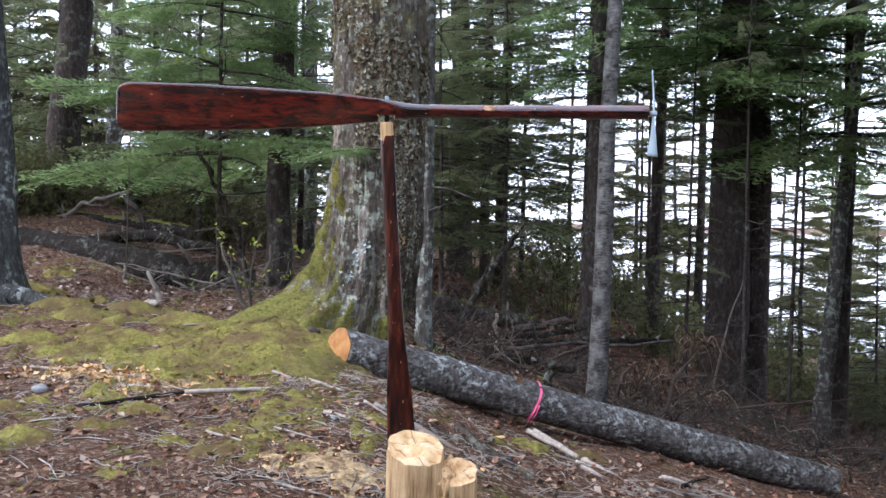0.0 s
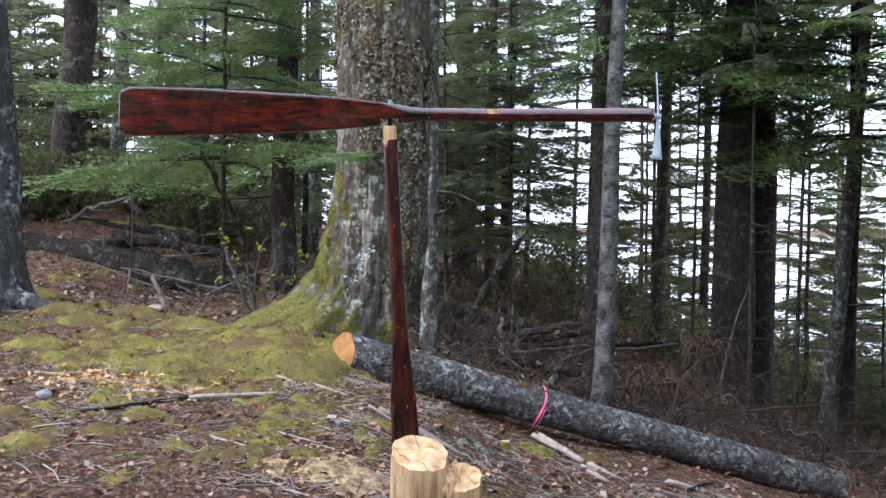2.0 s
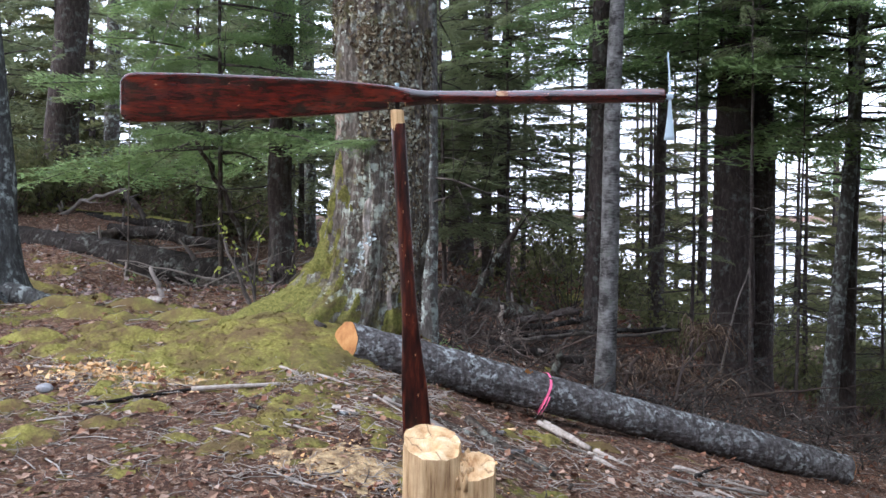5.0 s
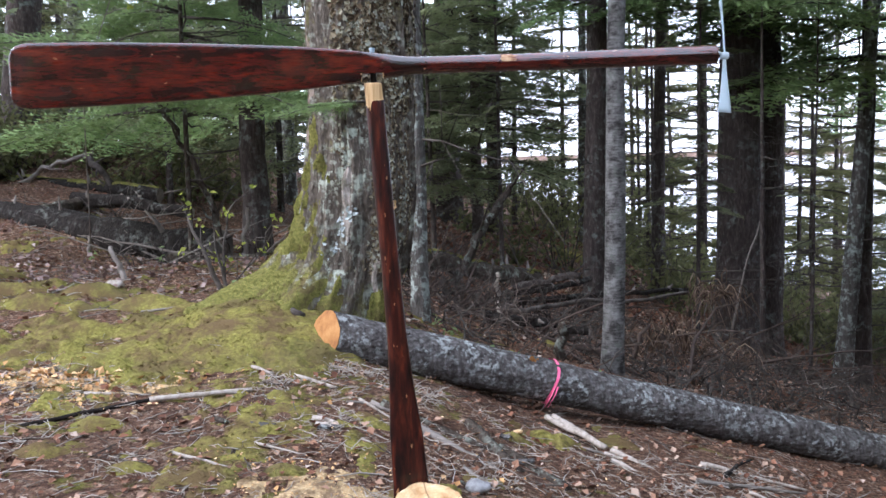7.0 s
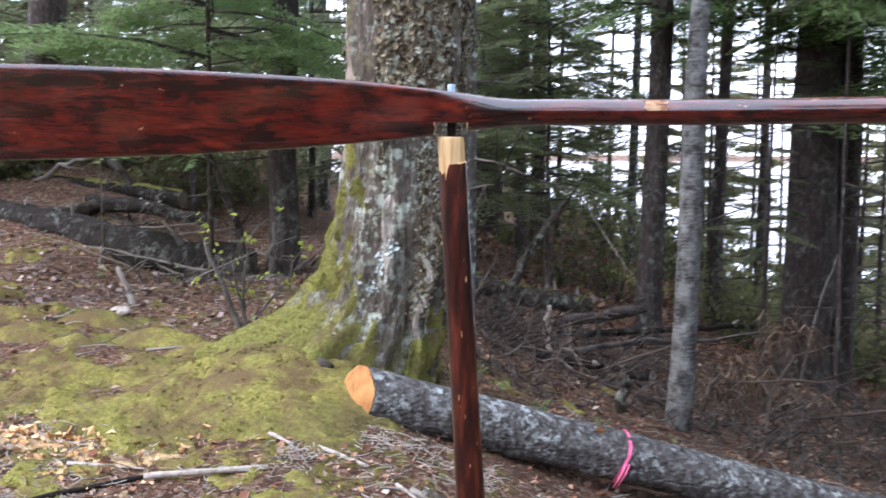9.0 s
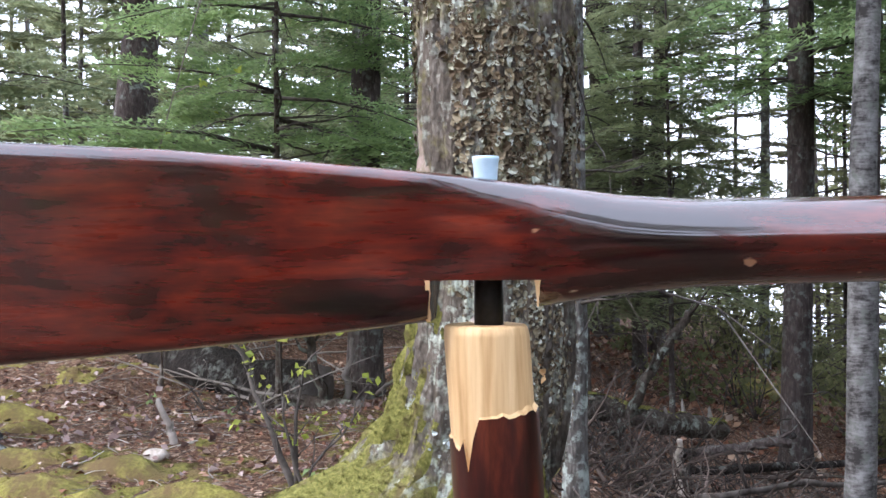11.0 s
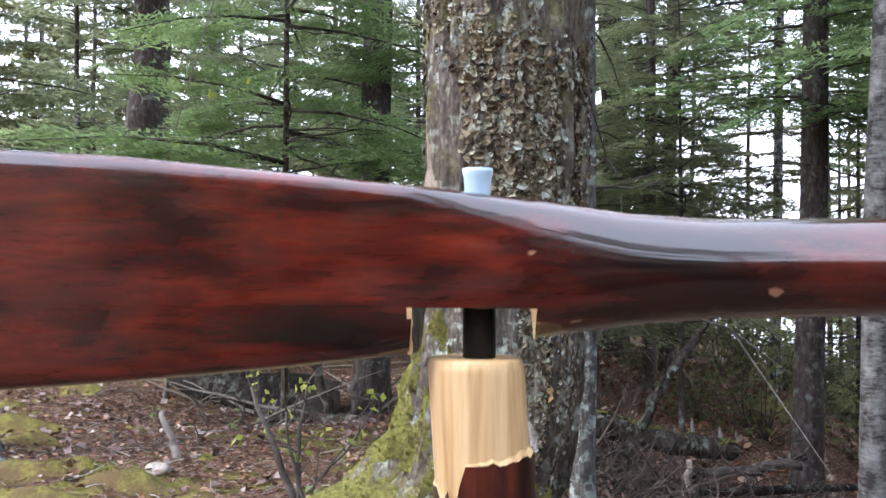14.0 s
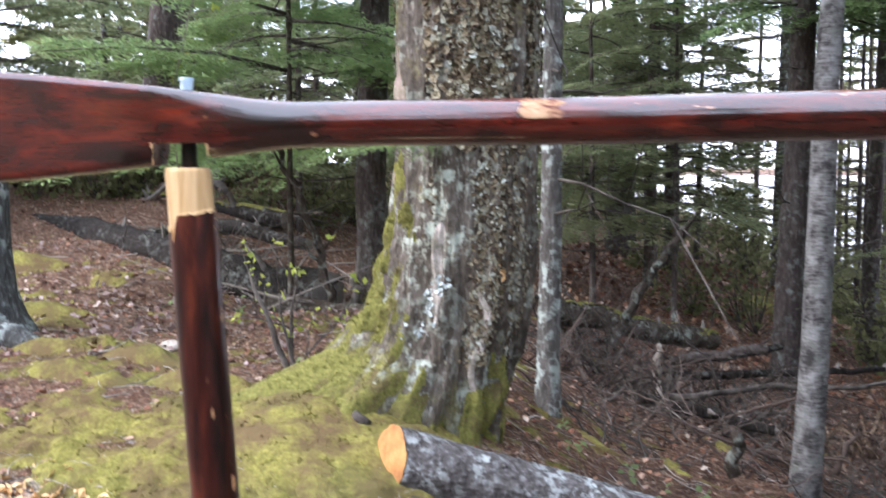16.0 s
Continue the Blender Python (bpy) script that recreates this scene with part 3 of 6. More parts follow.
def conifer(x, y, radius, tall, crown_from, spread, lean=(0.0, 0.0), bark=BARK_DARK, needles=NEEDLE, templates=MID, rows=0.34, per=5,
            dead=0, narrow=1.0, label="", name="spruce_tree", seed=0, sides=10, flare=0.35, kind_group="forest conifers", roof=False):
    """A conifer: tapered trunk, dead lower twigs, whorled boughs from crown_from upward."""
    r = np.random.default_rng(seed + 1000)
    base = hz(x, y) - 0.06
    top = base + tall
    ob = thing(name, (x, y, base), label, "tree", kind_group)

    def axis_at(z):
        return np.array([x + lean[0] * (z - base), y + lean[1] * (z - base), z])

    zs = np.concatenate([[0, 0.06, 0.15, 0.3, 0.55], np.linspace(0.9, tall, 9)])
    pts = np.array([axis_at(base + z) for z in zs])
    rad = radius * np.maximum(0.06, 1 - zs / tall * 0.93) * (1 + flare * np.exp(-zs / 0.14))
    pts[5:-1, :2] += r.normal(0, radius * 0.12, (len(zs) - 6, 2))
    g = Geo().tube(pts, rad, sides, wobble=0.05)
    part("trunk", g, bark, ob)
    leaves, wood = Geo(), Geo()
    z = base + crown_from
    while z < top - 0.15:
        f = (z - base - crown_from) / max(0.1, tall - crown_from)
        ln = spread * ((1 - f) ** 0.75 * 0.9 + 0.1) * r.uniform(0.75, 1.1)
        c = axis_at(z)
        a0 = r.uniform(0, 6.28)
        # roof: unseen upper boughs set closer, added to shade the ground below
        n = per if z < base + 5.2 else (7 if roof else max(3, per - 1))
        for k in range(n):
            a = a0 + 6.283 * k / n + r.uniform(-0.35, 0.35)
            p = c + np.array([0, 0, r.uniform(-0.4, 0.4) * rows])
            bough_at(leaves, wood, templates if z < base + 5.2 else SPARSE, p, a, ln * r.uniform(0.7, 1.15), r.uniform(-0.15, 0.2) + 0.5 * f, r, narrow)
        z += rows * (1 if z < base + 5.2 else (1.5 if roof else 2.2)) * r.uniform(0.8, 1.2)
    if leaves.n:
        part("crown", leaves, needles, ob, "dark green needled boughs" if needles is NEEDLE else "fresh green needled boughs", smooth=False, kind="stuff")
    for k in range(dead):
        zz = base + r.uniform(0.5, max(1.0, min(crown_from + 1.5, 4.8)))
        a = r.uniform(0, 6.28)
        ln = r.uniform(0.35, 1.3)
        d = np.array([math.cos(a), math.sin(a), r.uniform(-0.25, 0.25)])
        line = axis_at(zz) + d * (np.linspace(0, 1, 5) * ln)[:, None]
        line[1:] += r.normal(0, 0.035 * ln, (4, 3)).cumsum(0)
        wood.tube(line, np.linspace(0.009, 0.002, 5), 4)
        for q in range(r.integers(1, 5)):
            st = line[r.integers(1, 4)]
            dd = d + r.normal(0, 0.6, 3)
            wood.tube(np.array([st, st + dd * ln * 0.2, st + dd * ln * 0.38 + r.normal(0, 0.02, 3)]), [0.004, 0.003, 0.0015], 3)
    if wood.n:
        part("branchwood", wood, TWIG, ob, "bare dark twigs and branch wood", kind="stuff")
    return ob


DARK_LABEL = "tall dark-barked spruce trunk with dead lower twigs"
YOUNG_LABEL = "young green fir with spreading needled boughs"
# named trunks: place, radius, height, first boughs, spread, lean
for sd, (x, y, rad, tall, cf, sp, lean, bark, dead, per, nar) in enumerate([
    (1.63, 11.3, 0.130, 13, 3.1, 1.4, (0.015, 0), BARK_DARK, 16, 5, 0.7),
    (3.14, 11.5, 0.255, 16, 3.5, 1.9, (0.035, 0), BARK_DARK, 34, 5, 0.8),
    (3.56, 11.7, 0.165, 15, 3.6, 1.7, (0.0, 0), BARK_DARK, 10, 4, 0.75),
    (2.67, 13.0, 0.085, 11, 3.7, 1.4, (0.02, 0), BARK_DARK, 40, 4, 0.8),
    (4.00, 10.8, 0.095, 10, 3.2, 1.1, (0.075, 0), BARK_GREY, 14, 4, 0.5),
    (4.28, 11.0, 0.100, 11, 3.1, 1.8, (0.01, 0), BARK_DARK, 16, 5, 0.8),
    (-0.13, 7.65, 0.062, 9, 2.6, 1.0, (0.0, 0), BARK_GREY, 16, 3, 0.6),
    (-1.53, 9.6, 0.12, 12, 3.3, 1.3, (0.01, 0), BARK_DARK, 14, 4, 0.8),
    (-5.2, 14.0, 0.24, 14, 3.4, 1.9, (0.05, 0), BARK_DARK, 12, 4, 0.8),
    (-5.5, 17.0, 0.14, 13, 3.6, 1.6, (0.03, 0), BARK_GREY, 14, 3, 0.6),
    (0.58, 14.0, 0.08, 11, 1.6, 1.3, (0.0, 0), BARK_DARK, 24, 4, 0.7),
    (0.85, 15.0, 0.10, 12, 1.8, 1.4, (0.01, 0), BARK_DARK, 20, 4, 0.7),
    (0.26, 16.0, 0.20, 14, 2.0, 1.6, (0.0, 0), BARK_DARK, 14, 4, 0.8),
    (-2.1, 16.0, 0.12, 13, 3.6, 1.4, (0.0, 0), BARK_GREY, 16, 3, 0.6),
    (-7.0, 19.0, 0.15, 13, 3.4, 1.6, (0.0, 0), BARK_DARK, 16, 3, 0.6),
    (2.15, 15.5, 0.07, 12, 4.2, 1.5, (0.01, 0), BARK_GREY, 30, 4, 0.8),
    (3.75, 15.0, 0.075, 12, 4.4, 1.5, (0.0, 0), BARK_DARK, 30, 4, 0.8),
]):
    # right-hand spruces take the lighter needles: lit boughs put into the colour
    conifer(x, y, rad, tall, cf, sp, lean, bark, NEEDLE_LIGHT if sd in (0, 1, 2, 3, 5) else NEEDLE, MID, 0.36, per, dead, nar, DARK_LABEL if bark is BARK_DARK else "slim grey lichened trunk with dead twigs", "spruce_tree", sd, roof=sd in (1, 2))

# thin saplings and understory firs
for sd, (x, y, rad, tall, cf, sp, per, nar) in enumerate([
    (2.62, 11.0, 0.025, 5.0, 1.3, 0.6, 3, 0.4), (3.02, 10.2, 0.032, 6.5, 3.6, 0.7, 3, 0.4), (3.5, 10.3, 0.02, 4.5, 1.4, 0.35, 3, 0.4),
    (0.75, 12.2, 0.03, 5.5, 1.2, 1.1, 5, 0.9), (0.0, 12.0, 0.035, 6.5, 1.0, 1.2, 5, 0.9), (-0.9, 13.0, 0.04, 6.5, 1.0, 1.3, 5, 0.8),
    (-2.9, 12.2, 0.04, 6.0, 1.0, 1.3, 4, 0.8), (-3.9, 14.0, 0.04, 6.0, 0.8, 1.4, 4, 0.7), (-2.0, 14.4, 0.05, 7.0, 1.2, 1.3, 4, 0.7),
    (1.3, 17.0, 0.05, 7.5, 1.0, 1.3, 4, 0.6), (2.2, 18.0, 0.05, 7.0, 1.2, 1.2, 4, 0.4), (4.9, 14.0, 0.04, 7.0, 1.2, 1.2, 3, 0.35),
    (5.6, 16.5, 0.045, 8.0, 1.0, 1.3, 3, 0.4), (6.8, 18.0, 0.05, 8.0, 1.0, 1.4, 4, 0.4), (-4.6, 18.5, 0.06, 8.0, 0.9, 1.4, 4, 0.6),
    (-6.7, 15.6, 0.05, 7.0, 0.8, 1.4, 4, 0.7), (-8.2, 19.0, 0.06, 8.0, 0.8, 1.5, 4, 0.6), (-3.0, 20.5, 0.06, 8.0, 0.9, 1.4, 4, 0.5),
    (-1.0, 20.0, 0.06, 8.0, 0.9, 1.4, 4, 0.6), (3.6, 19.0, 0.05, 8.0, 1.0, 1.2, 3, 0.4), (0.4, 22.0, 0.06, 9.0, 1.0, 1.5, 4, 0.6),
    (-6.4, 23.0, 0.07, 9.0, 0.9, 1.5, 4, 0.6), (5.0, 22.0, 0.06, 9.0, 1.0, 1.3, 3, 0.4), (3.1, 15.5, 0.04, 7.0, 1.0, 1.0, 3, 0.4),
    (4.2, 17.0, 0.035, 7.5, 1.0, 1.1, 3, 0.35), (2.9, 14.3, 0.03, 6.5, 1.0, 0.9, 4, 0.3), (4.6, 15.6, 0.03, 6.5, 0.8, 0.9, 3, 0.3),
    (5.9, 15.0, 0.03, 7.0, 0.8, 1.1, 4, 0.35), (2.3, 16.2, 0.03, 6.5, 1.0, 1.0, 4, 0.35), (3.4, 17.6, 0.035, 7.0, 1.0, 1.1, 4, 0.35), (6.6, 20.0, 0.04, 8.0, 0.8, 1.2, 4, 0.4), (5.1, 18.4, 0.035, 7.5, 0.8, 1.1, 4, 0.4), (8.0, 21.0, 0.06, 9.0, 1.0, 1.5, 4, 0.45), (-5.9, 11.6, 0.06, 7.0, 0.9, 1.5, 5, 0.9), (5.75, 13.2, 0.04, 5.0, 0.4, 1.0, 5, 0.8), (6.5, 14.8, 0.04, 5.5, 0.4, 1.1, 5, 0.8), (5.2, 12.2, 0.025, 3.0, 0.3, 0.7, 5, 0.9),
]):
    tall = min(tall, 2.6 + 0.27 * (y - 2.9) + 1.5 * rng.random())
    conifer(x, y, rad, tall, cf, sp, (rng.uniform(-0.02, 0.02), 0), BARK_DARK, NEEDLE if y < 12.5 or x < 1 else NEEDLE_FAR, MID if y < 14.5 else COARSE, 0.56 if x > 1.5 and y > 13 else 0.33, max(3, per - 1) if x > 1.5 and y > 13 else per, 10, nar,
            YOUNG_LABEL, "fir_tree", 100 + sd, sides=6, flare=0.15, kind_group="understory firs")

# the bright fir on the left bank, whose boughs hang behind the oar
conifer(-1.98, 9.1, 0.024, 6.5, 1.45, 1.5, (0.0, 0), BARK_BROWN, NEEDLE_LIGHT, FINE, 0.42, 6, 10, 1.0, "young fir with bright green flat sprays", "fir_tree", 300, sides=8, kind_group="understory firs")

# birch
g = Geo()
bx, by = 1.215, 7.95
b0 = hz(bx, by) - 0.05
zs = np.array([0, 0.1, 0.3, 0.8, 1.4, 2.2, 3.2, 4.5, 6, 8.5])
g.tube(np.stack([bx - 0.01 + 0.028 * zs + 0.012 * np.sin(zs * 2), by + 0 * zs, b0 + zs], -1), 0.080 * (1 - zs / 10) * (1 + 0.25 * np.exp(-zs / 0.1)), 16, wobble=0.04)
birch = thing("birch_tree", (bx, by, b0), "slim pale grey birch with dark bands", "tree")
part("trunk", g, BARK_BIRCH, birch)
for z, a, ln in ((3.2, 0.3, 1.2), (3.9, 2.6, 1.4), (4.6, 4.4, 1.3), (5.4, 1.2, 1.1), (6.2, 3.3, 1.0)):
    q = wander((bx + 0.02 * z, by, b0 + z), (math.cos(a), math.sin(a), 1.0), ln, 6, 0.1)
    part("limb", Geo().tube(q, np.linspace(0.02, 0.004, 6), 6), BARK_BIRCH, birch)

# unseen trees behind and beside the walker, added to block sky light and reflections
for sd, (x, y, rad, tall, cf, sp) in enumerate([(-12.0, -2.0, 0.16, 12, 2.2, 2.1), (-7.5, -5.5, 0.15, 12, 2.0, 2.1), (0.3, -5.0, 0.18, 13, 1.6, 2.3), (4.4, -3.2, 0.16, 12, 1.6, 2.1),
                                              (-9.5, 10.5, 0.15, 12, 2.2, 2.0), (-7.5, -1.0, 0.16, 13, 1.8, 2.3), (8.0, -1.0, 0.16, 13, 1.8, 2.3), (-2.2, -6.0, 0.16, 12, 1.5, 2.2), (2.6, -6.5, 0.16, 12, 1.5, 2.2),
                                              (5.3, 3.2, 0.15, 12, 1.4, 2.0), (5.2, 5.6, 0.14, 12, 1.2, 1.9), (5.8, 7.6, 0.15, 12, 1.2, 1.9), (6.6, 9.6, 0.15, 12, 1.4, 2.0), (7.4, 5.0, 0.16, 13, 1.4, 2.2), (3.75, 6.7, 0.16, 13, 4.3, 2.3)]):
    conifer(x, y, rad, tall, cf, sp, (0, 0), BARK_DARK, NEEDLE, SPARSE, 0.6 if x < 5 else 0.45, 6 if x < 5 else 7, 4, 1.0, "unseen dark-barked spruce added to block sky light", "spruce_tree", 600 + sd)

# far woods on the left bank and beyond
for k in range(25):
    rr = np.random.default_rng(900 + k)
    x, y = (rr.uniform(-15, 0), rr.uniform(22, 34)) if k < 22 else (rr.uniform(0, 13), rr.uniform(25, 34))
    conifer(x, y, 0.09, rr.uniform(7, 9.5), 0.8, 1.8, (0, 0), BARK_DARK, NEEDLE_FAR, SPARSE, 0.55, 4, 0, 0.8 if k < 22 else 0.5, "distant spruce in pale light", "spruce_tree", 700 + k, sides=6)


# ---------------------------------------------------------------- old tree
ox, oy = -0.435, 6.78
ob_base = 0.05
old = thing("old_tree", (ox, oy, ob_base), "old mossy spruce covered in curling grey-green lichen", "tree")
NS, NZ = 180, 190
aa = np.linspace(0, 2 * np.pi, NS, endpoint=False)
zz = np.concatenate([np.linspace(-0.1, 2.9, 150), np.linspace(2.95, 9.0, 40)])
A, Z = np.meshgrid(aa, zz)


def lobe(at, wide):
    """A swelling round the trunk at an angle in degrees."""
    return np.exp(-((np.mod(A - np.radians(at) + np.pi, 2 * np.pi) - np.pi) / wide) ** 2)


# the trunk's right flank draws in towards the foot; roots run out to the left and front
east = np.interp(zz, [-0.1, 0.3, 0.36, 0.5, 0.65, 0.8, 1.1, 2.0, 9.0], [-0.33, -0.325, -0.31, -0.262, -0.232, -0.18, -0.15, -0.14, -0.30])
westside = np.interp(zz, [-0.1, 2.5, 9.0], [-0.715, -0.725, -0.62])
core_x, core_r = (east + westside) / 2, (east - westside) / 2
rad = core_r[:, None] + 0 * A
rad = rad + lobe(193, 0.36) * 0.74 * np.exp(-np.clip(Z - 0.43, 0, 9) / 0.25)
rad = rad + lobe(226, 0.32) * 0.46 * np.exp(-np.clip(Z - 0.38, 0, 9) / 0.22)
rad = rad + lobe(262, 0.26) * 0.14 * np.exp(-np.clip(Z - 0.28, 0, 9) / 0.28) + lobe(300, 0.22) * 0.10 * np.exp(-np.clip(Z - 0.2, 0, 9) / 0.32)
rad = rad - lobe(322, 0.10) * 0.055 * np.exp(-((Z - 0.50) / 0.24) ** 2) - lobe(243, 0.07) * 0.03 * np.exp(-((Z - 0.7) / 0.35) ** 2)
foot = np.exp(-np.clip(Z - 0.4, 0, 9) / 0.45)
rad = rad + foot * (0.055 * vnoise(A * 3.3, Z * 2.6, 15) + 0.040 * vnoise(A * 9, Z * 6, 16))
rad = rad + 0.014 * vnoise(A * 5.1, Z * 1.3, 5) + 0.018 * vnoise(A * 13, Z * 2.6, 6) + 0.016 * vnoise(A * 27, Z * 7, 7)


def on_trunk(a, z, out=0.0):
    """A point on the old tree's skin at angle a and height z over its foot."""
    k_ = int(np.argmin(np.abs(zz - z)))
    rr_ = rad[k_, int(round((a % (2 * np.pi)) / (2 * np.pi) * NS_OLD)) % NS_OLD] + out
    return np.array([core_x[k_] + rr_ * math.cos(a), oy + rr_ * math.sin(a), ob_base + z])


NS_OLD = NS
g = Geo()
V = np.stack([core_x[:, None] + rad * np.cos(A), oy + rad * np.sin(A), ob_base + Z], -1).reshape(-1, 3)
i, j = np.arange(NZ - 1)[:, None] * NS, np.arange(NS)[None, :]
g.add(V, np.stack([i + j, i + (j + 1) % NS, i + NS + (j + 1) % NS, i + NS + j], -1).reshape(-1, 4))
part("trunk", g, BARK_OLD, old)
part("root", Geo().tube(wander((-1.06, 6.55, 0.55), (0.32, -0.24, -0.10), 0.42, 9, 0.12), np.linspace(0.014, 0.022, 9), 8, wobble=0.15), TWIG, old, "thin dark root crossing the moss")


def frond(c, nrm, size, r):
    """A ragged, curled flake standing off the bark: a fan of triangles."""
    up = np.array([0, 0, 1.0])
    side = np.cross(up, nrm)
    side /= np.linalg.norm(side) + 1e-9
    a = r.uniform(0, 6.28)
    d1 = side * math.cos(a) + up * math.sin(a)
    d2 = -side * math.sin(a) + up * math.cos(a)
    n = 7
    v = [c]
    for k in range(n):
        t = 2 * math.pi * k / n
        rr = size * r.uniform(0.45, 1.15)
        v.append(c + d1 * rr * math.cos(t) + d2 * rr * math.sin(t) * 0.7 + nrm * (size * (0.15 + r.uniform(0, 0.75)) * (0.3 + 0.7 * abs(math.sin(t)))))
    f = np.array([(0, 1 + k, 1 + (k + 1) % n) for k in range(n)])
    return np.array(v), f


g = Geo()
r = np.random.default_rng(11)
for k in range(21000):
    z = r.uniform(0.6, 3.2)
    a = np.radians(r.uniform(178, 362))
    keep = 0.30 + 0.85 * float(vnoise(a * 2.3, z * 1.6, 9)) + 0.45 * float(vnoise(a * 7, z * 4, 10))
    shaggy = 1.5 < z < 2.25
    if shaggy:
        keep += 0.40
    if z > 2.3:
        keep -= 0.15
    if math.cos(a) < -0.45 and z < 2.3:
        keep -= 0.75
    if z < 1.4:
        keep += 0.22 + 0.35 * math.cos(a)
    if z < 0.75:
        keep -= 0.2
    if r.random() > keep:
        continue
    nrm = np.array([math.cos(a), math.sin(a), 0.0])
    size = r.uniform(0.005, 0.013) + (0.015 * r.random() ** 2 if shaggy else 0.008 * r.random() ** 3)
    v, f = frond(on_trunk(a, z, 0.004), nrm, size, r)
    g.add(v, f)
part("lichen", g, LICHEN, old, "curling grey-green and brown lichen flakes", smooth=False, kind="stuff")

# pads of moss on the roots and the left flank
mk = 0.92 - 0.88 * np.clip(Z - 0.35, -0.2, 9) - 0.55 * (1 - np.clip(lobe(205, 0.75), 0, 1)) + 0.42 * vnoise(A * 4, Z * 5, 111) + 0.36 * vnoise(A * 10, Z * 9, 112) + 0.2 * vnoise(A * 22, Z * 20, 113)
puff = np.clip(mk - 0.36, -0.2, 0.5) * 0.055 + 0.005 * vnoise(A * 60, Z * 50, 114)
P = np.stack([core_x[:, None] + (rad + puff) * np.cos(A), oy + (rad + puff) * np.sin(A), ob_base + Z + 0.4 * puff], -1)
ids = np.arange(NZ * NS).reshape(NZ, NS)
nxt = np.roll(ids, -1, 1)
q = np.stack([ids[:-1], nxt[:-1], nxt[1:], ids[1:]], -1)[(mk[:-1] > 0.33) & (zz[:-1, None] < 1.5)]
used, inv = np.unique(q, return_inverse=True)
g = Geo().add(P.reshape(-1, 3)[used], inv.reshape(-1, 4))
for k in range(5200):
    a, z = np.radians(r.normal(208, 28)), r.uniform(0.3, 1.25)
    i_, j_ = int(np.argmin(np.abs(zz - z))), int((a % (2 * np.pi)) / (2 * np.pi) * NS) % NS
    if mk[i_, j_] < 0.38:
        continue
    nrm = np.array([math.cos(a) * 0.7, math.sin(a) * 0.7, 0.7])
    v, f = frond(P[i_, j_] + r.normal(0, 0.006, 3), nrm, r.uniform(0.004, 0.010), r)
    g.add(v, f)
part("moss_coat", g, TREE_MOSS, old, "thick yellow-green moss on roots and flank", smooth=True, kind="stuff")


def skin_patch(name, a0, z0, z1, half, seed, mat, label):
    """A ragged strip of bare wood lying on the bark, from height z0 to z1."""
    g_ = Geo()
    n_, m_ = 26, 9
    v_ = []
    for i_ in range(n_):
        f_ = i_ / (n_ - 1)
        mid = math.radians(a0) + 0.10 * float(vnoise(f_ * 3, seed, 121))
        hw = half * math.sin(math.pi * min(1, max(0.04, f_))) ** 0.5 * (0.75 + 0.45 * float(vnoise(f_ * 7, seed + 3, 122)))
        for j_ in range(m_):
            e_ = j_ / (m_ - 1) * 2 - 1
            v_.append(on_trunk(mid + e_ * hw, z0 + (z1 - z0) * f_, 0.009 - 0.012 * abs(e_) ** 3 + 0.004 * float(vnoise(j_ * 1.3, f_ * 5, 123))))
    g_.add(v_, np.array([(i_ * m_ + j_, i_ * m_ + j_ + 1, i_ * m_ + m_ + j_ + 1, i_ * m_ + m_ + j_) for i_ in range(n_ - 1) for j_ in range(m_ - 1)]))
    return part(name, g_, mat, old, label)


skin_patch("bare_scar", 253, 0.78, 1.20, 0.13, 1, SCAR, "pale grey bare wood where bark has gone")
skin_patch("bare_scar", 297, 0.45, 0.92, 0.10, 5, SCAR, "pale grey bare wood where bark has gone")
skin_patch("bare_scar", 196, 1.28, 2.05, 0.26, 9, SCAR_PINK, "smooth pinkish-grey wood without bark")
g = Geo()
for k in range(48):
    ca, cz, sa, szz = ((250, 0.88, 3, 0.035), (243, 0.74, 8, 0.03), (262, 0.95, 3, 0.02))[k % 3]
    a, z = np.radians(r.normal(ca, sa)), r.normal(cz, szz)
    nrm = np.array([math.cos(a), math.sin(a), 0])
    v, f = frond(on_trunk(a, z, 0.012), nrm, r.uniform(0.006, 0.017), r)
    g.add(v, f)
part("pale_lichen", g, PALE_LICHEN, old, "bluish-white crusts of lichen", smooth=False, kind="stuff")
g = Geo()
for k in range(5):
    a, z = np.radians(r.normal(309, 3)), r.normal(0.99, 0.02)
    v, f = frond(on_trunk(a, z, 0.015), np.array([math.cos(a), math.sin(a), 0]), r.uniform(0.012, 0.022), r)
    part("bark_chip", Geo().add(v, f), CHIPS, old, "orange-tan torn flake of bark", smooth=False)

# ---------------------------------------------------------------- felled log with tape
L0, L1 = np.array([-0.60, 6.02, 0.40]), np.array([2.55, 6.62, -0.50])
LD = (L1 - L0) / np.linalg.norm(L1 - L0)
log = thing("felled_log", tuple(L0), "felled grey-barked log with a fresh orange cut end", "log")
s = np.concatenate([[0, 0.006, 0.014, 0.025, 0.04, 0.06], np.linspace(0.08, 1, 48)])
NS = 36
aa = np.linspace(0, 2 * np.pi, NS, endpoint=False)
u = np.cross(LD, (0, 0, 1.0))
u /= np.linalg.norm(u)
w = np.cross(u, LD)
S, A = np.meshgrid(s, aa, indexing="ij")
R = 0.120 - 0.016 * S + 0.006 * vnoise(S * 14, A * 1.3, 21) + 0.005 * vnoise(S * 60, A * 4, 22)
cut = np.clip(1 - S / 0.03, 0, 1)
V = L0 + LD * (S * np.linalg.norm(L1 - L0))[..., None] + (u * np.cos(A)[..., None] + w * np.sin(A)[..., None]) * R[..., None]
